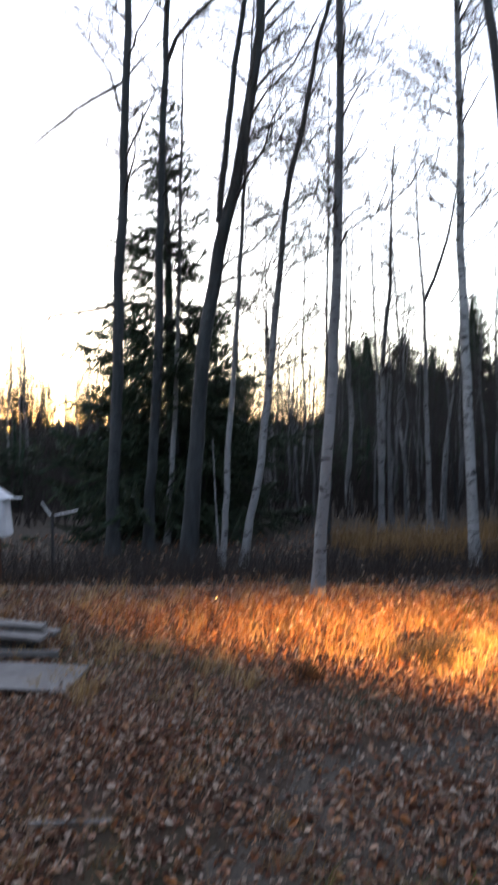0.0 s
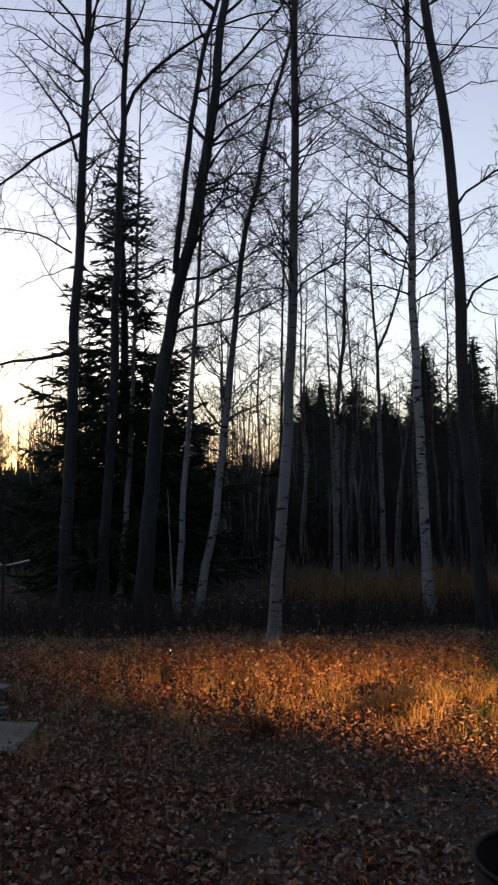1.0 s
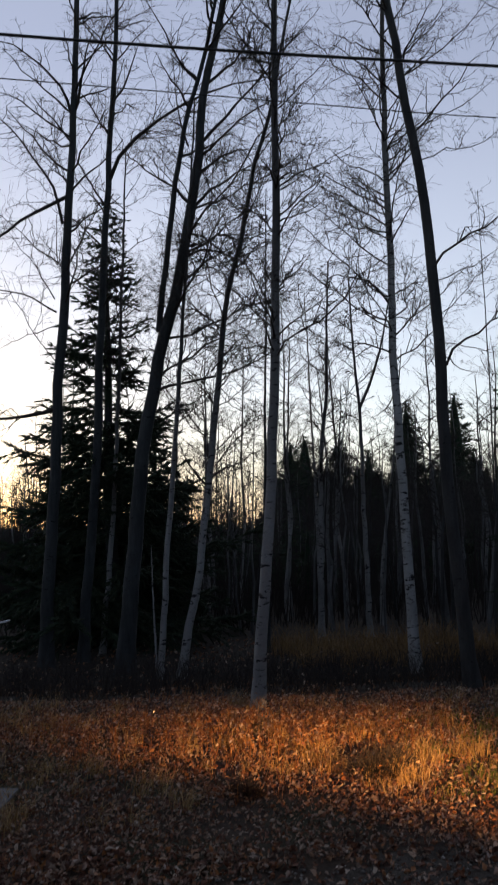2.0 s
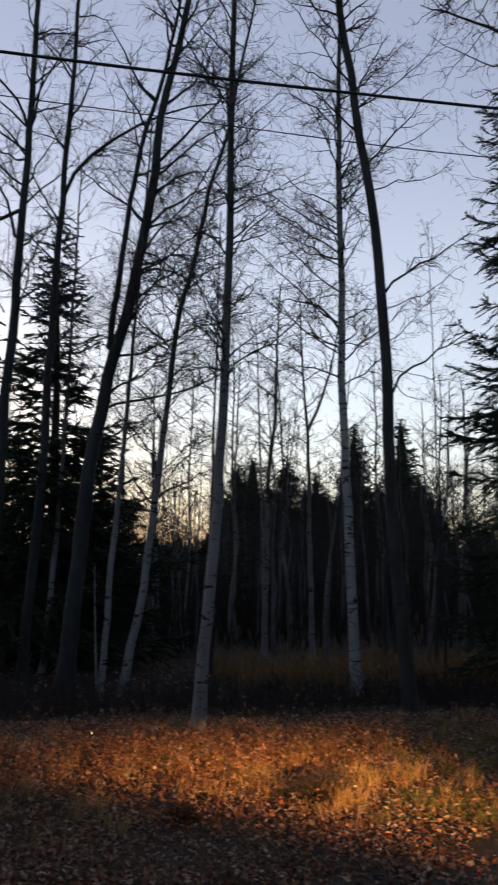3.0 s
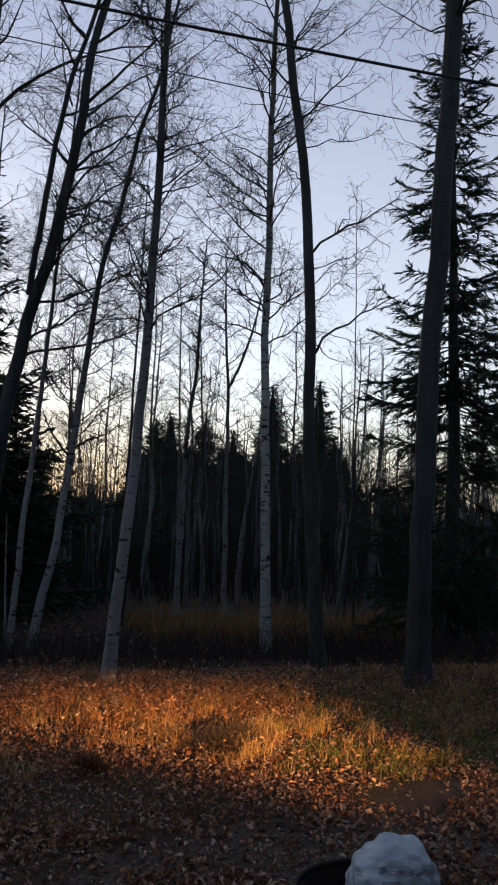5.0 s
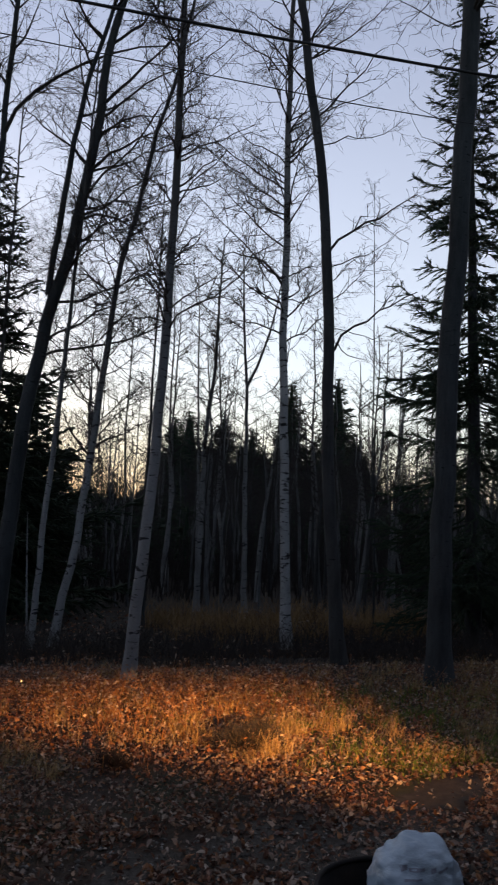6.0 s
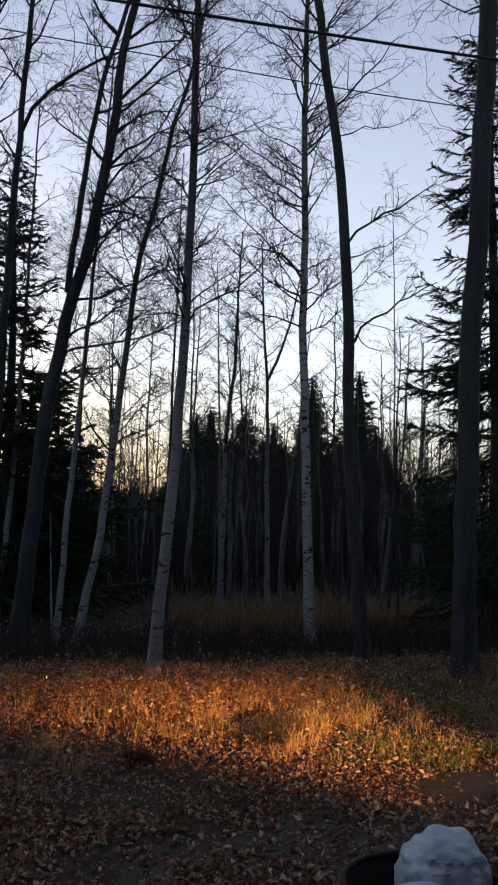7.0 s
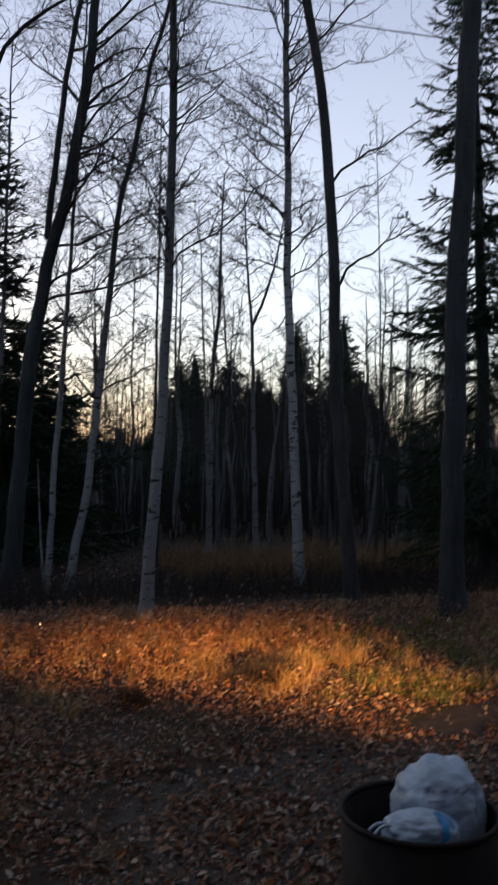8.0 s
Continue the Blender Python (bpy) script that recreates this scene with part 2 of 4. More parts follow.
# dark ground sheet under the trees, shade behind the crest put into its colour
def shaded_floor():
    m, n, l, b = material("shade_toned_floor", 0.95)
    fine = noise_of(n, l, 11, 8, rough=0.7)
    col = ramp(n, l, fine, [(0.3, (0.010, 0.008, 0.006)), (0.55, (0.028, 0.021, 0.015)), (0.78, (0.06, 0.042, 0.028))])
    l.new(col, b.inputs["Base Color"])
    bump(n, l, b, fine, 0.9, 0.04)
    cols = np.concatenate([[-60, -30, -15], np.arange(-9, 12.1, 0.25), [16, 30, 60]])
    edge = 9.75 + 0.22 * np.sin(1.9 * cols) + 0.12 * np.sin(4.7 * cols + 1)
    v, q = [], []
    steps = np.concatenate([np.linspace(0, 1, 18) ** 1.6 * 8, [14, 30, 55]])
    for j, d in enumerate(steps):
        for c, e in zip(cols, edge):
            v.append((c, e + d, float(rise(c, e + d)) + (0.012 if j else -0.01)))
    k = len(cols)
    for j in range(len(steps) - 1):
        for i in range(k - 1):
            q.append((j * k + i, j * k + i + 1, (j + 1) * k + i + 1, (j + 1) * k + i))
    return tagged(new("shaded_floor", mesh_of("shaded_floor", [(v, q)], m)), "dark ground sheet behind the crest, shade put in its colour", "ground", kind="structure")


shaded_floor()


# the gravel track that crosses the near yard
def gravel_track():
    m, n, l, b = material("packed_gravel", 0.9)
    fine = noise_of(n, l, 55, 6, rough=0.75)
    col = ramp(n, l, fine, [(0.3, (0.03, 0.026, 0.022)), (0.55, (0.07, 0.06, 0.05)), (0.8, (0.2, 0.175, 0.15))])
    l.new(mix(n, l, 0.6, col, ramp(n, l, noise_of(n, l, 1.5, 4), [(0.35, (0.5, 0.45, 0.4)), (0.65, (1, 1, 1))]), "MULTIPLY"), b.inputs["Base Color"])
    bump(n, l, b, fine, 0.8, 0.015)
    rng = np.random.default_rng(3)
    rows, v, q = 60, [], []
    for i in range(rows):
        x = -0.25 + 9 * i / (rows - 1)
        mid, grow_in = 4.0 + 0.10 * np.sin(x * 1.3), min(1.0, 0.15 + (x + 0.25) / 0.8)
        a, c = mid - (1.3 + 0.15 * rng.normal()) * grow_in, mid + (1.05 + 0.3 * min(x, 2.2) + 0.10 * rng.normal()) * grow_in
        for y in np.linspace(a, c, 7):
            edge = min(y - a, c - y)
            v.append((x, y, float(rise(x, y)) + 0.012 * min(edge / 0.3, 1) - 0.006 * (edge <= 0)))
    for i in range(rows - 1):
        for j in range(6):
            a = i * 7 + j
            q.append((a, a + 7, a + 8, a + 1))
    return tagged(new("gravel_track", mesh_of("gravel_track", [(v, q)], m)), "dark packed gravel track with scattered leaves", "track", kind="structure")


gravel_track()


def pebbles():
    r = np.random.default_rng(8)
    n = 5200
    x = r.uniform(-0.2, 5.0, n)
    y = r.uniform(2.8, 5.2, n) + 0.12 * x
    s = 0.006 + 0.016 * r.random(n) ** 3
    o = np.array([(1, 0, 0), (0, 1, 0), (-1, 0, 0), (0, -1, 0), (0, 0, 0.7), (0, 0, -0.5)])
    tri = np.array([(0, 1, 4), (1, 2, 4), (2, 3, 4), (3, 0, 4), (1, 0, 5), (2, 1, 5), (3, 2, 5), (0, 3, 5)])
    V = o[None] * s[:, None, None] * (0.7 + 0.6 * r.random((n, 6, 1))) + np.stack([x, y, rise(x, y) + 0.014], -1)[:, None]
    F = (np.arange(n)[:, None, None] * 6 + tri[None]).reshape(-1, 3)
    m = island_colours("pebbles", [(0, (0.05, 0.048, 0.045)), (0.7, (0.14, 0.13, 0.12)), (1, (0.34, 0.32, 0.30))], 0.8)
    tagged(new("pebbles", mesh_of("pebbles", [(V.reshape(-1, 3), F)], m)), "small grey stones on the gravel track", "stones", kind="stuff")


pebbles()


def bare_patch(x0, y0, rx, ry, seed):
    """A smooth patch of damp bare earth without leaves."""
    rng = np.random.default_rng(seed)
    n, v, q = 28, [], []
    wob = 1 + 0.22 * np.interp(np.arange(n + 1), np.arange(0, n + 1, 4), np.append(rng.normal(size=7), 0))
    for ring in np.linspace(0.02, 1, 6):
        for i in range(n):
            a = 2 * np.pi * i / n
            x, y = x0 + rx * ring * wob[i] * np.cos(a), y0 + ry * ring * wob[i] * np.sin(a)
            v.append((x, y, float(rise(x, y)) + 0.016 * (1 - ring**4)))
    for r in range(5):
        for i in range(n):
            q.append((r * n + i, (r + 1) * n + i, (r + 1) * n + (i + 1) % n, r * n + (i + 1) % n))
    return tagged(new("bare_earth", mesh_of("bare_earth", [(v, q)], EARTH)), "damp bare brown earth patch without leaves", "ground", kind="structure")


EARTH = plain("damp_earth", (0.032, 0.024, 0.017), (0.07, 0.05, 0.034), 14, 0.95, bumps=0.25)
bare_patch(3.0, 5.75, 0.75, 0.32, 1)
bare_patch(3.9, 5.4, 0.7, 0.35, 2)


# ---- unseen wall added behind the viewer: blocks sky, its slot shapes the lamp's patch ----
def added_wall():
    m = plain("painted_siding", (0.16, 0.15, 0.14), (0.22, 0.21, 0.2), 6, 0.8)
    wall = tagged(new("unseen_wall", None), "plain dark unseen wall added to block sky, slotted for the lamp", "wall", kind="structure")
    x0, x1, z0, z1 = 5.37, 6.02, 1.80, 2.013
    for a, b, c, d in ((-9, x0, -0.3, 5.8), (x1, 16, -0.3, 5.8), (x0, x1, -0.3, z0), (x0, x1, z1, 5.8)):
        bm = bmesh.new()
        bmesh.ops.create_cube(bm, size=1, matrix=Matrix.LocRotScale(((a + b) / 2, -1.27, (c + d) / 2), None, (b - a, 0.14, d - c)))
        part_bm("wall_panel", bm, m, wall)
    # unseen sloped mask, added to slant the near edge of the lamp's patch
    bm = bmesh.new()
    bmesh.ops.create_cube(bm, size=1, matrix=Matrix.LocRotScale(((x0 + x1) / 2, -1.27, z0 + 0.03), None, (x1 - x0, 0.03, 0.06)))
    for v in bm.verts:
        if v.co.z > z0 + 0.03:
            v.co.z = 1.987 - 0.33 * (v.co.x - x0)
    part_bm("light_mask", bm, m, wall)
    # unseen back, two sides and flat roof, added behind it
    for name, mid, size in (
        ("back_wall", (3.5, -7.07, 2.75), (25.0, 0.14, 6.1)),
        ("side_wall", (-8.93, -4.17, 2.75), (0.14, 5.64, 6.1)),
        ("side_wall", (15.93, -4.17, 2.75), (0.14, 5.64, 6.1)),
        ("roof", (3.5, -4.15, 5.89), (25.4, 6.2, 0.16)),
    ):
        bm = bmesh.new()
        bmesh.ops.create_cube(bm, size=1, matrix=Matrix.LocRotScale(mid, None, size))
        part_bm(name, bm, m, wall)
    return wall


added_wall()


# ---- bare trees ----
def bare_tree(label, y, line, dia, top, seed, wood=ASPEN, limbs=26, first=0.35, reach=0.17, fine=1.0, lean=0.0, taper=0.78, set_limbs=(), stems=(), name="bare_tree", group="bare trees at the edge of the yard"):
    """A leafless tree. line: (x, z) along the trunk in the plane y; top: its height; stems: further trunks as (diameter, line)."""
    rng = np.random.default_rng(seed)
    x0 = line[0][0]
    foot = float(rise(x0, y)) - 0.06
    tree = tagged(new(name), label, "tree", group)
    tree.location = (x0, y, foot)
    o = np.array([x0, y, foot])
    lines, radii = [], []
    for width, pts in ((dia, line), *stems):
        p = [(x, y + lean * (z - foot) * 0.1, z) for x, z in pts]
        if width == dia:
            p[0] = (p[0][0], y, foot)
        if p[-1][2] < top:
            (ax, ay, az), (bx, by, bz) = p[-2], p[-1]
            sl = np.clip((bx - ax) / (bz - az), -0.25, 0.25)
            for f in (0.5, 1.0):
                p.append((bx + sl * (top - bz) * f * 0.8, by, bz + (top - bz) * f))
        k = 30
        c = smooth_line(p, k) - o
        c[1:] += rng.normal(size=(k - 1, 3)) * [0.05, 0.05, 0] * min(width, 0.2)
        s = np.linspace(0, 1, k)
        r = width * 0.40 * (1.0 - taper * s**1.1)
        if width == dia:
            r *= 1 + 0.5 * np.exp(-s * 38)
        lines.append(c)
        radii.append(r)
    lines, radii = np.array(lines), np.array(radii)
    part("trunk", mesh_of("trunk", [tubes(lines[:1], radii[:1], 12)], wood), tree)
    for i in range(1, len(lines)):
        part("stem", mesh_of("stem", [tubes(lines[i:i + 1], radii[i:i + 1], 10)], wood), tree)
    height = top - foot
    P, R, root = grow(rng, lines, radii, np.zeros(len(lines), int), int(limbs * 1.75), first, 0.68, 0.35, reach, dia * 0.075, 8, droop=0.10 * (seed % 3 - 1), wobble=0.022)
    for pts, w in set_limbs:
        q = smooth_line([(x, y + dy, z) for x, dy, z in pts], 8) - o
        q[1:] += rng.normal(size=(7, 3)) * 0.015
        P, R = np.concatenate([P, q[None]]), np.concatenate([R, (w / 2 * (1 - 0.7 * np.linspace(0, 1, 8)))[None]])
    root = np.arange(len(P))
    n2 = int(len(P) * 11 * fine)
    P2, R2, r2 = grow(rng, P, R, root, n2, 0.15, 0.5, 0.15, 0.40, 0.0088, 6, droop=0.1, wobble=0.06)
    n3 = int(n2 * 6 * fine)
    P3, R3, r3 = grow(rng, P2, R2, r2, n3, 0.1, 0.5, 0.02, 0.5, 0.0038, 4, droop=0.15, wobble=0.08)
    R3 = np.maximum(R3, 0.0019)
    for i in range(len(P)):
        a, b = r2 == i, r3 == i
        pieces = [tubes(P[i:i + 1], R[i:i + 1], 6)]
        if a.any():
            pieces.append(tubes(P2[a], R2[a], 3))
        if b.any():
            pieces.append(tubes(P3[b], R3[b], 3))
        part("branch", mesh_of("branch", pieces, TWIG), tree)
    return tree


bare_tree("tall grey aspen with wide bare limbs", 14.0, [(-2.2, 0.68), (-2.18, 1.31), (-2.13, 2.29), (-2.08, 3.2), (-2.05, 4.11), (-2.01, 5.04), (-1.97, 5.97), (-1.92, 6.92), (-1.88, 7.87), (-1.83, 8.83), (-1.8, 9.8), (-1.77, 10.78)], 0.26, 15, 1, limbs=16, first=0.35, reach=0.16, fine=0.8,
          set_limbs=[([(-1.84, -0.0, 9.43), (-1.97, -0.06, 9.77), (-2.19, -0.12, 10.1), (-2.64, -0.19, 10.41), (-3.03, -0.25, 10.56)], 0.06),
                     ([(-1.98, -0.0, 7.53), (-2.13, -0.06, 8.07), (-2.33, -0.12, 8.44), (-2.68, -0.19, 8.91), (-3.03, -0.25, 9.27)], 0.06),
                     ([(-1.91, -0.0, 8.0), (-2.24, -0.06, 7.8), (-2.63, -0.12, 7.54), (-3.02, -0.19, 7.2), (-3.53, -0.25, 6.73)], 0.07),
                     ([(-1.91, -0.0, 8.0), (-1.58, -0.08, 8.33), (-1.22, -0.17, 8.61), (-0.96, -0.25, 8.91)], 0.04),
                     ([(-1.8, -0.0, 9.46), (-1.69, -0.08, 9.85), (-1.59, -0.17, 10.32), (-1.45, -0.25, 10.79)], 0.06),
                     ([(-2.07, -0.0, 6.02), (-2.5, -0.08, 6.28), (-3.02, -0.17, 6.33), (-3.53, -0.25, 6.46)], 0.035),
                     ([(-2.1, -0.0, 6.24), (-2.39, -0.08, 6.73), (-2.67, -0.17, 7.09), (-2.86, -0.25, 7.34)], 0.025),
                     ([(-2.05, -0.0, 4.42), (-2.5, -0.08, 4.3), (-3.01, -0.17, 4.22), (-3.69, -0.25, 4.19)], 0.075),
                     ([(-2.08, -0.0, 5.2), (-2.41, -0.08, 5.66), (-2.76, -0.17, 6.24), (-2.93, -0.25, 6.64)], 0.02),
                     ([(-2.1, -0.0, 5.79), (-2.58, -0.12, 5.59), (-3.01, -0.25, 5.32)], 0.02)])
bare_tree("grey aspen with an arching limb beside a spruce", 14.5, [(-1.68, 0.47), (-1.62, 1.35), (-1.55, 2.28), (-1.49, 3.22), (-1.44, 4.17), (-1.42, 5.13), (-1.39, 6.1), (-1.35, 7.08), (-1.29, 8.07), (-1.24, 9.07), (-1.19, 10.08), (-1.14, 11.1)], 0.22, 15, 2, limbs=16, first=0.35, reach=0.14, fine=0.8,
          set_limbs=[([(-1.27, -0.0, 8.45), (-1.19, -0.04, 8.72), (-0.99, -0.08, 9.03), (-0.57, -0.12, 9.42), (-0.01, -0.17, 9.82), (0.75, -0.21, 10.12), (1.41, -0.25, 10.3)], 0.08),
                     ([(-1.32, -0.0, 8.03), (-1.52, -0.08, 8.31), (-1.68, -0.17, 8.57), (-1.82, -0.25, 8.92)], 0.04),
                     ([(-1.24, -0.0, 9.26), (-1.54, -0.12, 9.74), (-1.77, -0.25, 10.02)], 0.04),
                     ([(-1.19, -0.0, 9.84), (-0.93, -0.12, 10.33), (-0.73, -0.25, 10.82)], 0.05)])
bare_tree("slender pale birch behind the aspens", 15.5, [(-1.47, 0.48), (-1.39, 1.27), (-1.31, 2.27), (-1.25, 3.28), (-1.2, 4.3), (-1.17, 4.92), (-1.15, 5.74), (-1.12, 6.58)], 0.13, 9.5, 3, wood=BIRCH, limbs=14, fine=0.7)
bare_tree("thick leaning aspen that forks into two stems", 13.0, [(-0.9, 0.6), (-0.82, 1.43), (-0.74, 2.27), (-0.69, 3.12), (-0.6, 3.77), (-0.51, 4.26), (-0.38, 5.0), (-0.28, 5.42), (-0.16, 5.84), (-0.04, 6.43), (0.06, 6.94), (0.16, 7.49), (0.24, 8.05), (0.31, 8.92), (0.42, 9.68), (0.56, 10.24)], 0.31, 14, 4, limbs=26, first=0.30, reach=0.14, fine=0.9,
          stems=[(0.13, [(-0.37, 5.45), (-0.32, 6.0), (-0.27, 6.34), (-0.21, 6.93), (-0.15, 7.44), (-0.06, 8.05), (0.03, 8.56), (0.12, 9.09), (0.29, 9.61)])],
          set_limbs=[([(0.27, -0.0, 7.92), (0.48, -0.08, 8.16), (0.82, -0.17, 8.28), (1.16, -0.25, 8.32)], 0.05),
                     ([(0.21, -0.0, 7.47), (0.48, -0.08, 7.71), (0.81, -0.17, 7.9), (1.14, -0.25, 8.08)], 0.055),
                     ([(-0.02, -0.0, 6.6), (0.21, -0.06, 6.72), (0.46, -0.12, 6.7), (0.79, -0.19, 6.56), (1.04, -0.25, 6.39)], 0.05),
                     ([(0.15, -0.0, 7.01), (0.38, -0.08, 6.9), (0.63, -0.17, 6.62), (0.91, -0.25, 6.22)], 0.035),
                     ([(0.35, -0.0, 8.53), (0.66, -0.06, 8.85), (0.92, -0.12, 9.12), (1.26, -0.19, 9.46), (1.57, -0.25, 9.86)], 0.055),
                     ([(-0.51, -0.0, 4.49), (-0.14, -0.06, 4.63), (0.43, -0.12, 4.71), (1.01, -0.19, 4.92), (1.48, -0.25, 5.21)], 0.05),
                     ([(0.43, -0.0, 9.49), (0.76, -0.08, 9.71), (1.06, -0.17, 10.07), (1.19, -0.25, 10.43)], 0.05),
                     ([(0.11, -0.0, 8.44), (-0.01, -0.08, 8.82), (-0.09, -0.17, 9.34), (-0.15, -0.25, 9.87)], 0.03)])
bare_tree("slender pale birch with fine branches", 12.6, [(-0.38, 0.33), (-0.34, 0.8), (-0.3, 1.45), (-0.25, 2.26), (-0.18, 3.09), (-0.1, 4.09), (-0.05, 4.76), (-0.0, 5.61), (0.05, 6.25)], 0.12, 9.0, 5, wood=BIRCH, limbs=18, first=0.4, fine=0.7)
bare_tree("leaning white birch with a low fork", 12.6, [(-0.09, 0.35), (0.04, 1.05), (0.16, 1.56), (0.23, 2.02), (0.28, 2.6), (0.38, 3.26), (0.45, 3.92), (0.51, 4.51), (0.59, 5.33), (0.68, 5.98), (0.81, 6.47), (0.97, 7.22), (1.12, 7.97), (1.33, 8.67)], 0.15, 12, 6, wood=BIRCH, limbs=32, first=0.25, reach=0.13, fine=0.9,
          set_limbs=[([(0.37, -0.0, 3.14), (0.59, -0.08, 3.27), (0.92, -0.17, 3.45), (1.22, -0.25, 3.59)], 0.03),
                     ([(0.32, -0.0, 3.06), (0.13, -0.08, 3.26), (-0.0, -0.17, 3.47), (-0.1, -0.25, 3.72)], 0.04),
                     ([(0.42, -0.0, 4.76), (0.62, -0.12, 5.0), (0.83, -0.25, 5.12)], 0.03),
                     ([(0.51, -0.0, 5.33), (0.27, -0.12, 5.2), (0.03, -0.25, 5.33)], 0.03),
                     ([(0.46, -0.0, 4.56), (0.81, -0.12, 4.27), (1.13, -0.25, 4.03)], 0.02),
                     ([(0.73, -0.0, 6.31), (0.93, -0.08, 6.43), (1.1, -0.17, 6.64), (1.42, -0.25, 6.68)], 0.03)])
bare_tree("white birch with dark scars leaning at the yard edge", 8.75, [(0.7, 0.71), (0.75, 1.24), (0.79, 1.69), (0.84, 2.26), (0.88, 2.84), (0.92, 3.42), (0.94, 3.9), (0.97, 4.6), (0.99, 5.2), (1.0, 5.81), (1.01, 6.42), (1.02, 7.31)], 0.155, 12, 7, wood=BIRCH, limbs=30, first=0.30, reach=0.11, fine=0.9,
          set_limbs=[([(0.99, -0.0, 4.86), (1.09, -0.12, 5.0), (1.25, -0.25, 5.14)], 0.022),
                     ([(0.98, -0.0, 4.97), (1.12, -0.12, 5.29), (1.2, -0.25, 5.52)], 0.016),
                     ([(1.01, -0.0, 6.04), (1.14, -0.12, 6.13), (1.29, -0.25, 6.37)], 0.018),
                     ([(1.0, -0.0, 5.95), (0.94, -0.12, 6.12), (0.77, -0.25, 6.21)], 0.03),
                     ([(0.98, -0.0, 4.23), (0.7, -0.08, 4.26), (0.49, -0.17, 4.19), (0.23, -0.25, 4.04)], 0.018)])
bare_tree("thin dark birch standing behind the white one", 15.0, [(1.42, 3.22), (1.42, 4.07), (1.46, 5.52), (1.49, 6.77)], 0.085, 8.6, 8, limbs=14, fine=0.7)
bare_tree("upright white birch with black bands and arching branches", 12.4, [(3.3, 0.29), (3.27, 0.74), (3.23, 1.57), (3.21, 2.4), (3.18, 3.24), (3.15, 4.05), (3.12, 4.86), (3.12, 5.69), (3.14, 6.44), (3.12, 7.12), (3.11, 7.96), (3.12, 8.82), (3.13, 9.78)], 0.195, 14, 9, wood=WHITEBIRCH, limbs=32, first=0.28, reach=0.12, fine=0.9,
          set_limbs=[([(3.09, -0.0, 5.73), (2.83, -0.06, 5.99), (2.56, -0.12, 6.1), (2.35, -0.19, 6.13), (2.11, -0.25, 6.02)], 0.045),
                     ([(3.14, -0.0, 4.96), (2.77, -0.08, 5.08), (2.39, -0.17, 5.1), (2.07, -0.25, 4.98)], 0.032),
                     ([(3.1, -0.0, 6.84), (2.78, -0.06, 6.88), (2.52, -0.12, 6.91), (2.39, -0.19, 7.02), (2.27, -0.25, 7.3)], 0.03),
                     ([(3.11, -0.0, 7.6), (2.82, -0.08, 7.79), (2.49, -0.17, 7.82), (2.18, -0.25, 8.09)], 0.025),
                     ([(3.13, -0.0, 6.95), (2.93, -0.08, 7.3), (2.58, -0.17, 7.55), (2.37, -0.25, 7.61)], 0.025),
                     ([(3.15, -0.0, 5.86), (3.4, -0.12, 6.01), (3.74, -0.25, 6.1)], 0.025),
                     ([(3.12, -0.0, 5.52), (3.42, -0.12, 5.47), (3.71, -0.25, 5.71)], 0.02),
                     ([(3.11, -0.0, 8.3), (3.3, -0.12, 8.68), (3.46, -0.25, 9.14)], 0.02),
                     ([(3.13, -0.0, 4.37), (2.89, -0.12, 4.07), (2.65, -0.25, 3.97)], 0.02),
                     ([(3.12, -0.0, 9.0), (2.85, -0.12, 9.38), (2.66, -0.25, 9.7)], 0.025)])
bare_tree("dark bare tree curving away at the top", 9.4, [(3.12, 0.66), (3.06, 1.16), (3.01, 1.76), (2.96, 2.4), (2.93, 3.04), (2.91, 3.69), (2.9, 4.35), (2.87, 5.01), (2.83, 5.68), (2.78, 6.26), (2.7, 6.77), (2.59, 7.41), (2.52, 8.06), (2.49, 8.25)], 0.195, 12, 10, taper=0.6, wood=DARKBARK, limbs=14, first=0.5, reach=0.12, fine=0.7,
          set_limbs=[([(2.97, -0.0, 4.19), (3.06, -0.06, 4.37), (3.32, -0.12, 4.55), (3.65, -0.19, 4.77), (3.88, -0.25, 4.92)], 0.034),
                     ([(2.96, -0.0, 4.29), (3.08, -0.12, 4.15), (3.27, -0.25, 4.07)], 0.018),
                     ([(2.89, -0.0, 5.36), (3.03, -0.06, 5.55), (3.28, -0.12, 5.67), (3.61, -0.19, 5.87), (3.86, -0.25, 6.02)], 0.034),
                     ([(2.78, -0.0, 6.62), (3.05, -0.08, 6.7), (3.45, -0.17, 6.76), (3.69, -0.25, 6.93)], 0.016),
                     ([(2.71, -0.0, 7.0), (3.03, -0.08, 7.13), (3.37, -0.17, 7.3), (3.57, -0.25, 7.5)], 0.016),
                     ([(2.62, -0.0, 7.65), (3.01, -0.08, 7.91), (3.33, -0.17, 8.14), (3.57, -0.25, 8.45)], 0.02),
                     ([(2.92, -0.0, 5.18), (3.29, -0.12, 5.33), (3.79, -0.25, 5.66)], 0.014),
                     ([(2.78, -0.0, 6.13), (2.6, -0.12, 6.29), (2.4, -0.25, 6.4)], 0.02),
                     ([(2.95, -0.0, 4.8), (3.23, -0.12, 5.08), (3.56, -0.25, 5.44)], 0.012),
                     ([(2.97, -0.0, 4.45), (3.39, -0.12, 4.33), (3.79, -0.25, 4.3)], 0.012),
                     ([(2.58, -0.0, 7.87), (2.86, -0.12, 8.19), (3.13, -0.25, 8.44)], 0.016)])
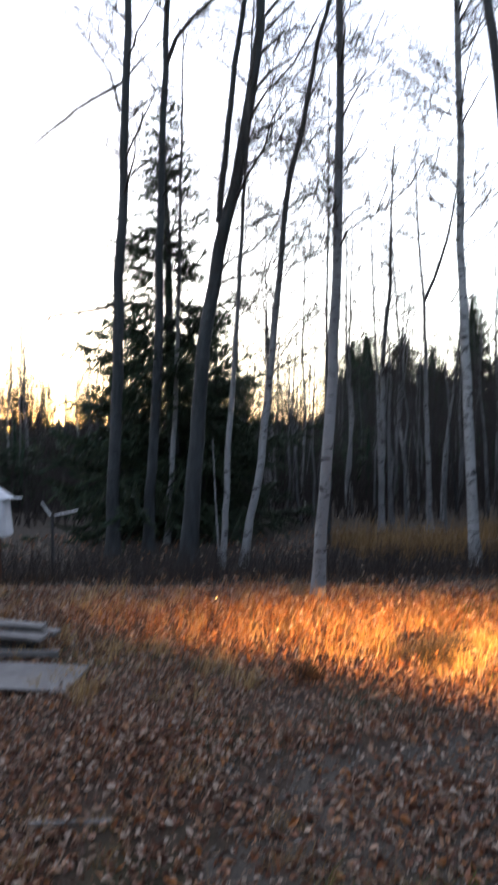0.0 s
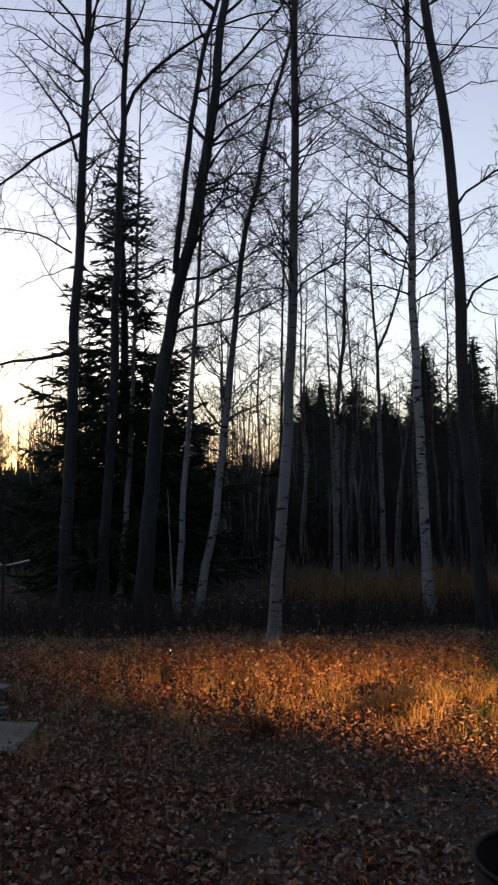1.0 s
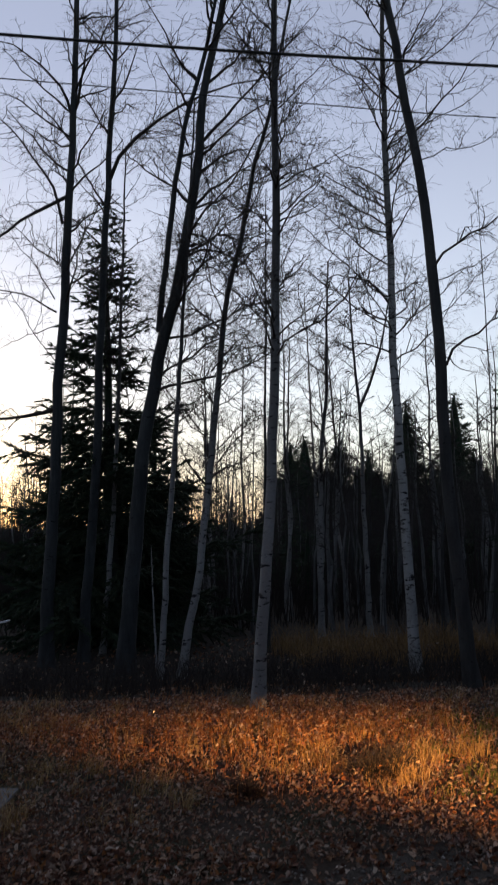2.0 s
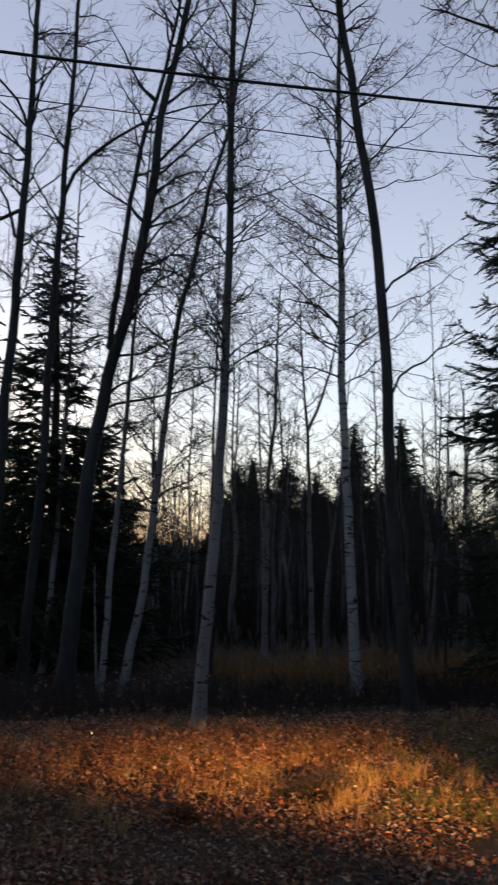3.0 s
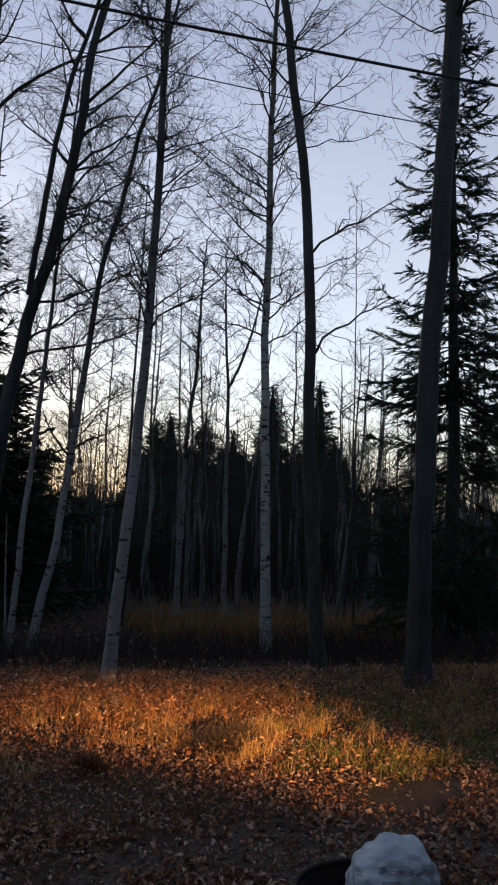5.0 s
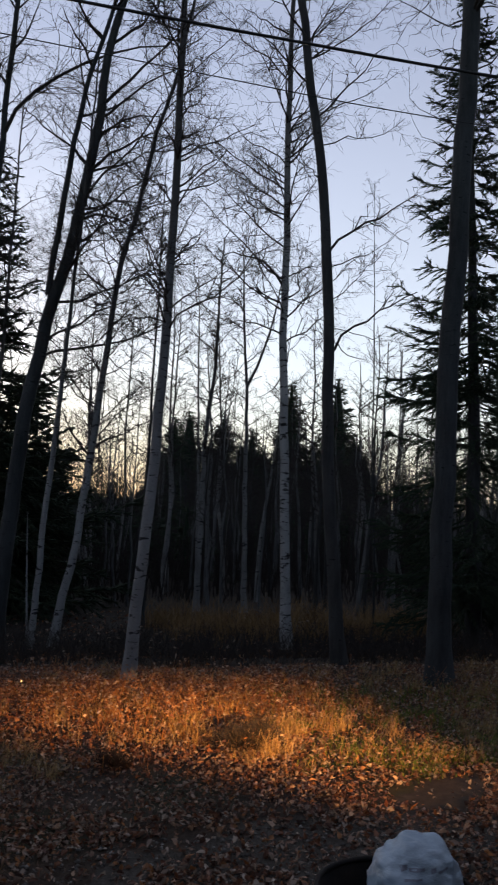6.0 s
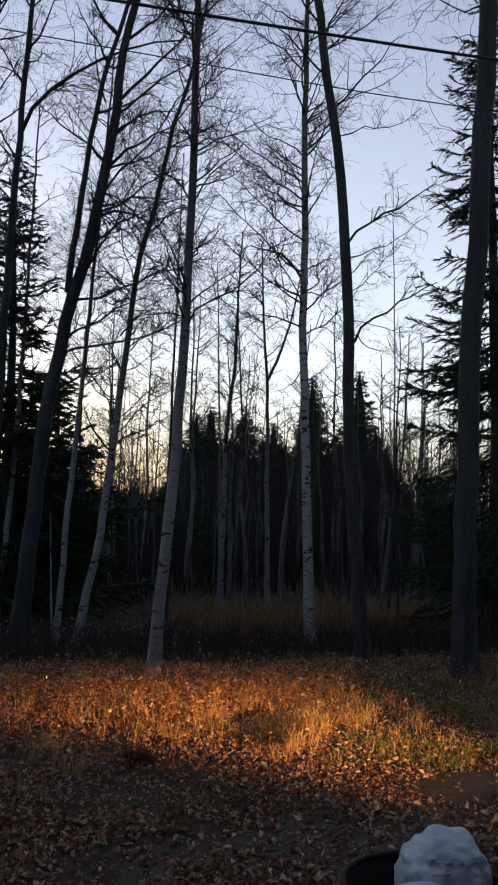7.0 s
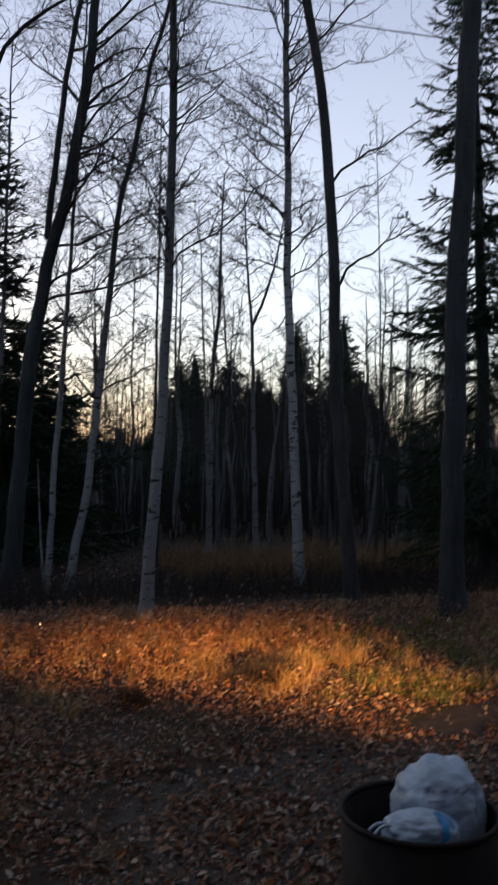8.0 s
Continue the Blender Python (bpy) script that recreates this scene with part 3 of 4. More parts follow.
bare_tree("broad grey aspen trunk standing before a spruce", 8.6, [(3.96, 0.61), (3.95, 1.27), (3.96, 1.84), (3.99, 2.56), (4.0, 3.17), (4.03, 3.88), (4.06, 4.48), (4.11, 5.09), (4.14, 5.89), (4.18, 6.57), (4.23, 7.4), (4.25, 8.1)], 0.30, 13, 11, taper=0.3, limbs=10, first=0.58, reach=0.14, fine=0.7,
          set_limbs=[([(4.23, -0.0, 7.94), (3.89, -0.06, 7.77), (3.63, -0.12, 7.83), (3.37, -0.19, 7.89), (3.17, -0.25, 7.96)], 0.022),
                     ([(4.19, -0.0, 6.67), (3.85, -0.06, 6.68), (3.59, -0.12, 6.72), (3.45, -0.19, 6.87), (3.4, -0.25, 7.14)], 0.012),
                     ([(4.19, -0.0, 7.27), (4.49, -0.08, 7.43), (4.73, -0.17, 7.62), (5.16, -0.25, 7.94)], 0.02),
                     ([(4.17, -0.0, 6.14), (3.79, -0.08, 6.27), (3.58, -0.17, 6.06), (3.52, -0.25, 5.81)], 0.01),
                     ([(4.22, -0.0, 7.59), (3.89, -0.08, 7.47), (3.64, -0.17, 7.3), (3.45, -0.25, 7.33)], 0.012),
                     ([(4.16, -0.0, 6.85), (4.5, -0.12, 6.84), (4.84, -0.25, 6.79)], 0.016),
                     ([(4.15, -0.0, 6.38), (3.66, -0.12, 6.44), (3.37, -0.25, 6.67)], 0.01),
                     ([(4.24, -0.0, 8.1), (4.48, -0.12, 8.01), (4.72, -0.25, 7.93)], 0.02)])
GB = "birches further into the woods"
bare_tree("pale birch deeper in the woods", 17.0, [(2.65, 0.46), (2.65, 0.9), (2.68, 1.78), (2.7, 2.84), (2.72, 3.74), (2.77, 4.41), (2.84, 4.81), (2.89, 5.81), (2.95, 7.26), (2.97, 7.69)], 0.16, 7.9, 12, wood=BIRCH, limbs=22, first=0.4, fine=0.6, reach=0.12, group=GB)
bare_tree("thin birch with upright twigs in the woods", 19.0, [(2.95, 2.9), (2.87, 4.39), (2.84, 5.08), (2.82, 6.31), (2.77, 7.48)], 0.1, 7.8, 13, wood=BIRCH, limbs=16, first=0.35, fine=0.5, reach=0.11, group=GB)
bare_tree("forked pale birch deeper in the woods", 17.0, [(3.61, 0.65), (3.6, 1.28), (3.56, 2.88), (3.55, 4.15), (3.53, 5.08), (3.47, 5.74), (3.43, 6.52)], 0.15, 7.6, 14, wood=BIRCH, limbs=20, first=0.35, fine=0.6, reach=0.12, group=GB,
          stems=[(0.08, [(3.53, 4.81), (3.76, 5.32), (3.92, 5.78), (4.07, 6.32)])])
bare_tree("slanting thin birch in the woods", 19.0, [(4.31, 0.53), (4.35, 1.55), (4.47, 2.46), (4.6, 3.29), (4.71, 4.12)], 0.11, 6.5, 15, wood=BIRCH, limbs=10, fine=0.6, group=GB)
bare_tree("very thin bare sapling beside the spruce", 14.0, [(5.23, 0.76), (5.21, 2.12), (5.15, 3.26), (5.16, 4.43), (5.15, 5.53), (5.13, 6.67)], 0.05, 8.2, 16, limbs=12, fine=0.5, reach=0.1)
bare_tree("very thin pale sapling", 12.6, [(-0.41, 0.43), (-0.45, 1.0), (-0.48, 1.74)], 0.05, 2.2, 17, wood=BIRCH, limbs=3, fine=0.3)


# ---- spruces ----
def spruce_parts(rng, height, radius, dia, boughs, sprigs, bare=0.06, gaps=0.0, ragged=0.3, fat=0.016, long=0.13, power=0.85, heart=0.05):
    """Trunk and crown meshes of a spruce at the origin: boughs that droop and lift at the tip, side branchlets on them and needle sprigs on both."""
    z = np.linspace(0, height, 12)
    P = np.stack([0.02 * rng.normal(size=12).cumsum(), 0.02 * rng.normal(size=12).cumsum(), z], -1)[None]
    P[0, :, :2] -= P[0, 0, :2]
    R = (dia / 2 * (1 - 0.93 * z / height))[None]
    trunk = mesh_of("trunk", [tubes(P, R, 10)], DARKBARK)
    u = np.sort(bare + (1 - bare) * rng.random(boughs) ** 0.9)
    u = np.clip(u + 0.006 * rng.normal(size=boughs), bare, 0.99)
    L = radius * (1 - u) ** power * (1 - ragged + 2 * ragged * rng.random(boughs)) + 0.06
    L *= np.where(rng.random(boughs) < gaps, 0.35, 1.0)
    a = rng.random(boughs) * 2 * np.pi
    k = 7
    t = np.linspace(0, 1, k)
    bend = (rng.normal(0, 0.18, boughs))[:, None] * t**2
    out = np.stack([np.cos(a[:, None] + bend), np.sin(a[:, None] + bend)], -1)
    droop = (0.52 - 0.58 * u + 0.12 * rng.normal(size=boughs))[:, None]
    hz = (u * height)[:, None] + L[:, None] * (-droop * t + 0.30 * t**2.5)
    B = np.concatenate([out * (L[:, None] * t)[..., None], hz[..., None]], -1)
    B[:, :, 0] += np.interp(hz, z, P[0, :, 0])
    B[:, :, 1] += np.interp(hz, z, P[0, :, 1])
    BR = (0.004 + 0.009 * L)[:, None] * (1 - 0.8 * t[None])

    def along(lines, w, s):
        x = s * (lines.shape[1] - 1)
        j = np.minimum(x.astype(int), lines.shape[1] - 2)
        f = (x - j)[:, None]
        return lines[w, j] * (1 - f) + lines[w, j + 1] * f, unit(lines[w, j + 1] - lines[w, j])

    # the shaded heart of the crown, thick with needles
    hu = np.linspace(bare, 0.97, 26)
    hr = radius * heart * (1 - hu) ** power * rng.uniform(0.7, 1.3, 26) + 0.01
    H = np.stack([np.interp(hu * height, z, P[0, :, 0]), np.interp(hu * height, z, P[0, :, 1]), hu * height], -1)

    # branchlets in the plane of the bough, hanging a little
    m = boughs * 9
    w = rng.choice(boughs, m, p=L / L.sum())
    s = 0.12 + 0.86 * rng.random(m)
    st, tg = along(B, w, s)
    side = unit(np.cross(tg, [0, 0, 1.0])) * np.where(rng.random(m) < 0.5, -1, 1)[:, None]
    d = unit(tg * 0.75 + side * rng.uniform(0.4, 0.9, (m, 1)) + 0.12 * rng.normal(size=(m, 3)))
    bl = (0.10 * radius + 0.34 * L[w] * (1 - s)) * rng.uniform(0.6, 1.2, m) + 0.04
    v = np.linspace(0, 1, 4)
    C = st[:, None] + d[:, None] * (bl[:, None] * v)[..., None]
    C[:, :, 2] -= bl[:, None] * rng.uniform(0.05, 0.5, (m, 1)) * v**1.7
    CR = (0.002 + 0.005 * bl)[:, None] * (1 - 0.7 * v)
    pieces = [tubes(B, BR, 3), tubes(C, CR, 3), tubes(H[None], hr[None], 9)]
    # needle sprigs
    for lines, lens, level, share in ((B, L, u, 0.22), (C, bl, u[w], 0.78)):
        n = int(sprigs * share)
        w = rng.choice(len(lines), n, p=lens / lens.sum())
        s = (0.05 if lines is C else 0.3) + (0.95 if lines is C else 0.7) * rng.random(n)
        st, tg = along(lines, w, s)
        d = unit(tg * 0.9 + 0.55 * unit(rng.normal(size=(n, 3))) * [1, 1, 0.7])
        ln = long * rng.uniform(0.6, 1.3, n) * np.clip(0.35 + 1.6 * (1 - level[w]), 0, 1)
        S = st[:, None] + d[:, None] * ln[:, None, None] * np.array([0.0, 1.0])[None, :, None]
        pieces.append(tubes(S, np.array([[1.0, 0.15]]) * fat * rng.uniform(0.7, 1.3, (n, 1)), 3))
    top = np.array([[[0, 0, height - 0.5], [0, 0, height - 0.2], [0, 0, height + 0.12]]]) + np.append(P[0, -1, :2], 0)
    pieces.append(tubes(top, [[0.02, 0.035, 0.004]], 4))
    return trunk, mesh_of("crown", pieces, NEEDLE)


def spruce(label, x, y, meshes, group="", turn=0.0, scale=(1, 1, 1)):
    ob = tagged(new("spruce"), label, "tree", group)
    part("trunk", meshes[0], ob)
    part("crown", meshes[1], ob)
    ob.matrix_basis = Matrix.LocRotScale((x, y, float(rise(x, y)) - 0.05), Euler((0, 0, turn)), scale)
    return ob


rng = np.random.default_rng(21)
spruce("tall dense dark green spruce", 6.03, 12.0, spruce_parts(rng, 11.5, 1.66, 0.26, 320, 62000, 0.07, 0.18, 0.42, 0.0095, 0.095, 0.95))
spruce("second dark spruce close behind the first", 9.4, 14.5, spruce_parts(rng, 12.5, 2.2, 0.26, 260, 16000, 0.05, 0.1, 0.3, 0.02, 0.18))
spruce("ragged dark spruce with gaps and a thin top", -1.34, 16.5, spruce_parts(rng, 8.7, 2.7, 0.30, 290, 42000, 0.04, 0.22, 0.55, 0.018, 0.14, 1.25, 0.06))
spruce("low dark spruce filling the woods edge", -0.6, 18.5, spruce_parts(rng, 4.6, 1.5, 0.2, 120, 9000, 0.02, 0.15, 0.4, 0.022, 0.17))
spruce("low dark spruce between leaning trunks", -2.6, 17.5, spruce_parts(rng, 3.4, 1.7, 0.2, 120, 9000, 0.02, 0.15, 0.4, 0.022, 0.17))
spruce("low dark spruce behind the thick aspen", -0.9, 17.0, spruce_parts(rng, 4.5, 1.5, 0.2, 120, 9000, 0.02, 0.15, 0.4, 0.022, 0.17))

far_kinds = [spruce_parts(rng, 10.0, r, 0.2, 320, 11000, 0.03, 0.0, 0.16, 0.036, 0.26, 0.9, 0.5) for r in (1.5, 1.9, 1.7, 2.1)]
FAR = "spruces at the back of the clearing"
for i, (x, y, h) in enumerate([(6.6, 60.0, 6.2), (7.8, 63.0, 9.0), (8.8, 66.0, 7.7), (8.6, 61.5, 9.3), (11.7, 64.5, 9.6), (9.9, 60.0, 6.7), (13.6, 63.0, 8.4), (13.5, 66.0, 7.6), (14.1, 61.5, 6.7), (17.1, 64.5, 12.4), (15.1, 60.0, 7.0), (20.5, 63.0, 12.7), (22.7, 66.0, 8.6), (18.1, 61.5, 7.3), (23.1, 64.5, 7.1), (18.4, 60.0, 6.6)]):
    spruce("narrow dark spruce at the back of the woods", x, y, far_kinds[i % 4], FAR, i * 1.3, (1.5, 1.5, h / 10.1))


# young spruces between the trunks
young_kinds = [spruce_parts(rng, 3.0, r, 0.06, 44, 700, 0.02, 0.1, 0.35, 0.035, 0.25, 0.7, 0.12) for r in (0.9, 1.1, 0.8)]
rng = np.random.default_rng(64)
for i in range(90):
    y = 21 + 38 * rng.random()
    x = rng.uniform(-0.40, 0.68) * y
    h = (2.05 + 0.018 * y) * rng.uniform(0.6, 1.05)
    spruce("young dark spruce between thin trunks", x, y, young_kinds[i % 3], "young spruces in the woods", rng.uniform(0, 6.28), (1.1, 1.1, h / 3.0))


# ---- thin trees that fill the woods ----
def thin_kind(seed, height, dia, wood, crown):
    r = np.random.default_rng(seed)
    k = 10
    z = np.linspace(0, height, k)
    P = np.stack([(0.05 * r.normal(size=k)).cumsum(), (0.05 * r.normal(size=k)).cumsum(), z], -1)[None]
    P[0, :, :2] -= P[0, 0, :2]
    R = (dia / 2 * (1 - 0.8 * z / height))[None]
    trunk = mesh_of("trunk", [tubes(P, R, 7)], wood)
    a, ar, ro = grow(r, P, R, np.zeros(1, int), crown, 0.35, 0.6, 0.35, 0.16, dia * 0.14, 5, wobble=0.05)
    b, br, _ = grow(r, a, ar, np.arange(crown), crown * 5, 0.1, 0.5, 0.1, 0.45, 0.007, 4, wobble=0.06)
    c, cr, _ = grow(r, b, br, np.arange(len(b)), crown * 14, 0.1, 0.5, 0.05, 0.5, 0.005, 3, wobble=0.09)
    return trunk, mesh_of("crown", [tubes(a, ar, 4), tubes(b, br, 3), tubes(c, np.maximum(cr, 0.002), 3)], TWIG)


kinds = [thin_kind(40 + i, h, d, w, c) for i, (h, d, w, c) in enumerate([(7, 0.09, GREYBARK, 22), (6, 0.06, GREYBARK, 18), (8, 0.10, BIRCH, 22), (6.5, 0.08, DARKBARK, 20), (5.5, 0.06, GREYBARK, 16), (7.5, 0.10, GREYBARK, 22)])]
rng = np.random.default_rng(55)
made = 0
while made < 260:
    y = 15.5 + 32 * rng.random() ** 1.2
    x = rng.uniform(-0.36, 0.66) * y
    if x < 0.06 * y and y < 21:
        continue
    i = int(rng.integers(0, 6))
    s = rng.uniform(0.55, 1.0)
    t = tagged(new("thin_tree"), ("thin grey bare aspen", "very thin grey aspen", "slim white birch", "thin dark bare tree", "thin dark sapling", "slim grey aspen")[i] + " standing in the woods", "tree", "thin trees in the woods")
    part("trunk", kinds[i][0], t)
    part("crown", kinds[i][1], t)
    t.matrix_basis = Matrix.LocRotScale((x, y, float(rise(x, y)) - 0.04), Euler((rng.normal() * 0.04, rng.normal() * 0.05, rng.uniform(0, 6.28))), (1, 1, s))
    made += 1


# ---- distant woods: many small conifers and poles ----
def distant_woods():
    r = np.random.default_rng(77)
    n = 1000
    y = 58 + 150 * r.random(n) ** 1.3
    x = r.uniform(-0.42, 0.72, n) * y
    h = 1.6 + 0.020 * y * (0.5 + 0.9 * r.random(n)) + np.where(x / y > 0.10, 0.012 * y * r.random(n) ** 2, 0)
    pieces = []
    lv = 9
    for i in range(lv):
        f0 = 0.02 + 0.96 * i / lv
        rad = h * 0.17 * (1 - f0) ** 0.8 * (0.75 + 0.5 * r.random(n))
        z0 = 0.3 + h * f0
        P = np.stack([np.stack([x, y, z0 - 0.02 * h], -1), np.stack([x + 0.03 * r.normal(size=n), y, z0 + h * 0.05], -1), np.stack([x, y, z0 + h * 0.17], -1)], 1)
        pieces.append(tubes(P, np.stack([rad, rad * 0.55, rad * 0.12], 1), 6))
    tagged(new("distant_woods", mesh_of("distant_woods", pieces, NEEDLE, False)), "dense dark conifer woods in the distance", "woods", kind="stuff")
    n = 4800
    y = 18.5 + 13 * r.random(n)
    x = r.uniform(-0.40, 0.70, n) * y
    z = np.linspace(0, 1, 4)
    h = (0.4 + 0.055 * y) * (0.3 + 0.8 * r.random(n))
    P = np.stack([x[:, None] + (0.07 * r.normal(size=(n, 4))).cumsum(1), y[:, None] + (0.05 * r.normal(size=(n, 4))).cumsum(1), 0.15 + h[:, None] * z], -1)
    R = (0.008 + 0.016 * r.random(n))[:, None] * (1 - 0.7 * z)
    b, br, _ = grow(r, P, R, np.arange(n), n, 0.2, 0.5, 0.3, 0.4, 0.006, 3)
    tagged(new("brush", mesh_of("brush", [tubes(P, R, 3), tubes(b, np.maximum(br, 0.003), 3)], TWIG)), "dense dark bare brush between the trunks", "undergrowth", kind="stuff")
    # unseen spruce ring outside the view, added to keep sky light off the trees
    n = 420
    a = r.uniform(0.62, 5.66, n)
    d = 24 + 22 * r.random(n)
    x, y = d * np.sin(a), d * np.cos(a)
    h = 7 + 5 * r.random(n)
    pieces = []
    for i in range(6):
        f0 = 0.94 * i / 6
        rad = h * 0.2 * (1 - f0) ** 0.8 * (0.7 + 0.5 * r.random(n))
        z0 = h * f0
        P = np.stack([np.stack([x, y, z0 - 0.3], -1), np.stack([x, y, z0 + h * 0.07], -1), np.stack([x, y, z0 + h * 0.22], -1)], 1)
        pieces.append(tubes(P, np.stack([rad, rad * 0.6, rad * 0.1], 1), 6))
    tagged(new("sky_blocking_woods", mesh_of("sky_blocking_woods", pieces, NEEDLE, False)), "unseen dark spruce ring added round the yard to block sky", "woods", kind="stuff")
    m = 460
    y = 30 + 70 * r.random(m)
    x = r.uniform(-0.42, 0.72, m) * y
    z = np.linspace(0, 1, 4)
    H = 2.2 + y * 0.06 * (0.3 + 0.9 * r.random(m))
    P = np.stack([x[:, None] + (0.06 * r.normal(size=(m, 4))).cumsum(1), np.repeat(y[:, None], 4, 1), 0.2 + H[:, None] * z], -1)
    R = (0.025 + 0.035 * r.random(m))[:, None] * (1 - 0.8 * z)
    a, ar, _ = grow(r, P, R, np.arange(m), m * 9, 0.3, 0.5, 0.5, 0.22, 0.015, 4)
    b, br, _ = grow(r, a, ar, np.arange(m * 9), m * 34, 0.1, 0.5, 0.3, 0.5, 0.008, 3)
    tagged(new("distant_birches", mesh_of("distant_birches", [tubes(P, R, 5), tubes(a, ar, 3), tubes(b, br, 3)], ASPEN)), "bare grey trunks and twigs of distant trees", "woods", kind="stuff")


distant_woods()


def thicket():
    """Young bare birches with fine twigs that stand close together before the far woods."""
    r = np.random.default_rng(91)
    m = 330
    y = 25 + 16 * r.random(m)
    x = r.uniform(-0.32, 0.46, m) * y
    z = np.linspace(0, 1, 6)
    H = (2.6 + 0.085 * y) * r.uniform(0.5, 1.0, m)
    P = np.stack([x[:, None] + (0.05 * r.normal(size=(m, 6))).cumsum(1), np.repeat(y[:, None], 6, 1), 0.25 + H[:, None] * z], -1)
    Q = (0.016 + 0.016 * r.random(m))[:, None] * (1 - 0.8 * z)
    a, ar, _ = grow(r, P, Q, np.arange(m), m * 11, 0.3, 0.5, 0.45, 0.24, 0.009, 5, wobble=0.05)
    b, br, _ = grow(r, a, ar, np.arange(len(a)), m * 55, 0.1, 0.5, 0.25, 0.5, 0.006, 4, wobble=0.08)
    tagged(new("birch_thicket", mesh_of("birch_thicket", [tubes(P, Q, 4), tubes(a, ar, 3), tubes(b, np.maximum(br, 0.003), 3)], TWIG)), "thicket of young bare birches with fine twigs", "woods", kind="stuff")


thicket()


# ---- overhead cables ----
def cable(label, pts, r, wood):
    p = smooth_line(pts, 60)
    return tagged(new("overhead_cable", mesh_of("overhead_cable", [tubes(p[None], np.full((1, 60), r), 8)], wood)), label, "cable", "overhead cables")


RUBBER = plain("black_cable", (0.012, 0.012, 0.013), (0.03, 0.03, 0.03), 20, 0.6)
cable("thick black overhead service cable sagging between trees", [(-7.0, 7.5, 7.25), (-2.5, 7.5, 6.93), (0.78, 7.5, 6.76), (1.9, 7.5, 6.72), (3.5, 7.5, 6.67), (6.0, 7.5, 6.66), (11, 7.5, 6.85)], 0.015, RUBBER)
cable("thin dark overhead wire", [(-7.0, 8.0, 7.0), (-2.0, 8.0, 6.75), (1.08, 8, 6.55), (2.64, 8, 6.45), (3.75, 8, 6.41), (7, 8, 6.40), (11, 8, 6.5)], 0.006, RUBBER)


# ---- steel drum with refuse bags ----
DX, DY, DZ, DR, DH = 1.175, 2.895, 0.17, 0.272, 0.86


def drum():
    steel = plain("burnt_drum_steel", (0.008, 0.008, 0.009), (0.022, 0.016, 0.013), 8, 0.75, 0.3, 0.3)
    ob = tagged(new("steel_drum"), "open black burnt steel drum used as a rubbish bin", "drum")
    ob.location = (DX, DY, DZ)
    prof = [(0.0, 0.02), (DR - 0.012, 0.02), (DR, 0.0), (DR + 0.006, 0.008), (DR, 0.022)]
    for c in (0.29, 0.58):
        prof += [(DR, c - 0.03), (DR + 0.010, c - 0.012), (DR + 0.012, c), (DR + 0.010, c + 0.012), (DR, c + 0.03)]
    prof += [(DR, DH - 0.02), (DR - 0.004, DH - 0.02), (DR - 0.004, 0.06), (0.0, 0.06)]
    n, v, q = 64, [], []
    for r, z in prof:
        for i in range(n):
            a = 2 * np.pi * i / n
            v.append((r * np.cos(a), r * np.sin(a), z))
    for j in range(len(prof) - 1):
        for i in range(n):
            q.append((j * n + i, j * n + (i + 1) % n, (j + 1) * n + (i + 1) % n, (j + 1) * n + i))
    part("body", mesh_of("body", [(v, q)], steel), ob)
    a = np.linspace(0, 2 * np.pi, 73)
    ring = np.stack([DR * np.cos(a), DR * np.sin(a), np.full(73, DH - 0.012)], -1)
    part("rim", mesh_of("rim", [tubes(ring[None], np.full((1, 73), 0.010), 8)], steel), ob, "rolled steel rim")
    return ob


def bag_material():
    m, n, l, b = material("white_plastic_film", 0.35)
    col = ramp(n, l, noise_of(n, l, 7, 4), [(0.3, (0.21, 0.28, 0.35)), (0.7, (0.34, 0.43, 0.52))])
    l.new(col, b.inputs["Base Color"])
    bump(n, l, b, noise_of(n, l, 13, 4, (1, 1, 2.2), 0.6), 0.45, 0.02)
    b.inputs["Specular IOR Level"].default_value = 0.5
    return m


def lump(rx, ry, rz, seed, amount, squash=0.0):
    """A crumpled, bulging bag body."""
    bm = bmesh.new()
    bmesh.ops.create_icosphere(bm, subdivisions=5, radius=1)
    off = Vector((seed * 3.1, seed * 1.7, 0))
    for v in bm.verts:
        d = v.co.normalized()
        n = noise.noise(d * 1.6 + off) * 0.6 + noise.noise(d * 3.5 + off) * 0.35
        crease = abs(noise.noise(d * 3.6 + off * 2)) * 0.45 + abs(noise.noise(d * 11 + off)) * 0.14
        k = 1 + amount * (n - crease + 0.2)
        v.co = Vector([math.copysign(abs(c) ** 0.8, c) * size for c, size in zip(d, (rx, ry, rz))]) * k
    return bm


FILM = bag_material()
INK = plain("printed_ink", (0.16, 0.18, 0.24), (0.24, 0.26, 0.32), 30, 0.5)
BLUE = plain("blue_print", (0.02, 0.22, 0.48), (0.04, 0.32, 0.62), 20, 0.45)


def top_bag():
    ob = tagged(new("rubbish_bag"), "full crumpled white plastic bag with dark print in the drum", "bag", "rubbish bags in the drum")
    ob.location = (DX + 0.1, DY + 0.06, 0.985)
    bm = lump(0.155, 0.15, 0.17, 1, 0.20)
    # the film is pinched into two peaks at the top
    for v in bm.verts:
        for x, y, h, w in ((-0.035, 0.0, 0.020, 0.026), (0.075, -0.01, 0.028, 0.024), (0.02, 0.03, 0.010, 0.03)):
            if v.co.z > 0:
                v.co.z += h * math.exp(-((v.co.x - x) ** 2 + 0.4 * (v.co.y - y) ** 2) / (2 * w * w))
    body = part_bm("bag_body", bm, FILM, ob, smooth=True)
    return ob, body


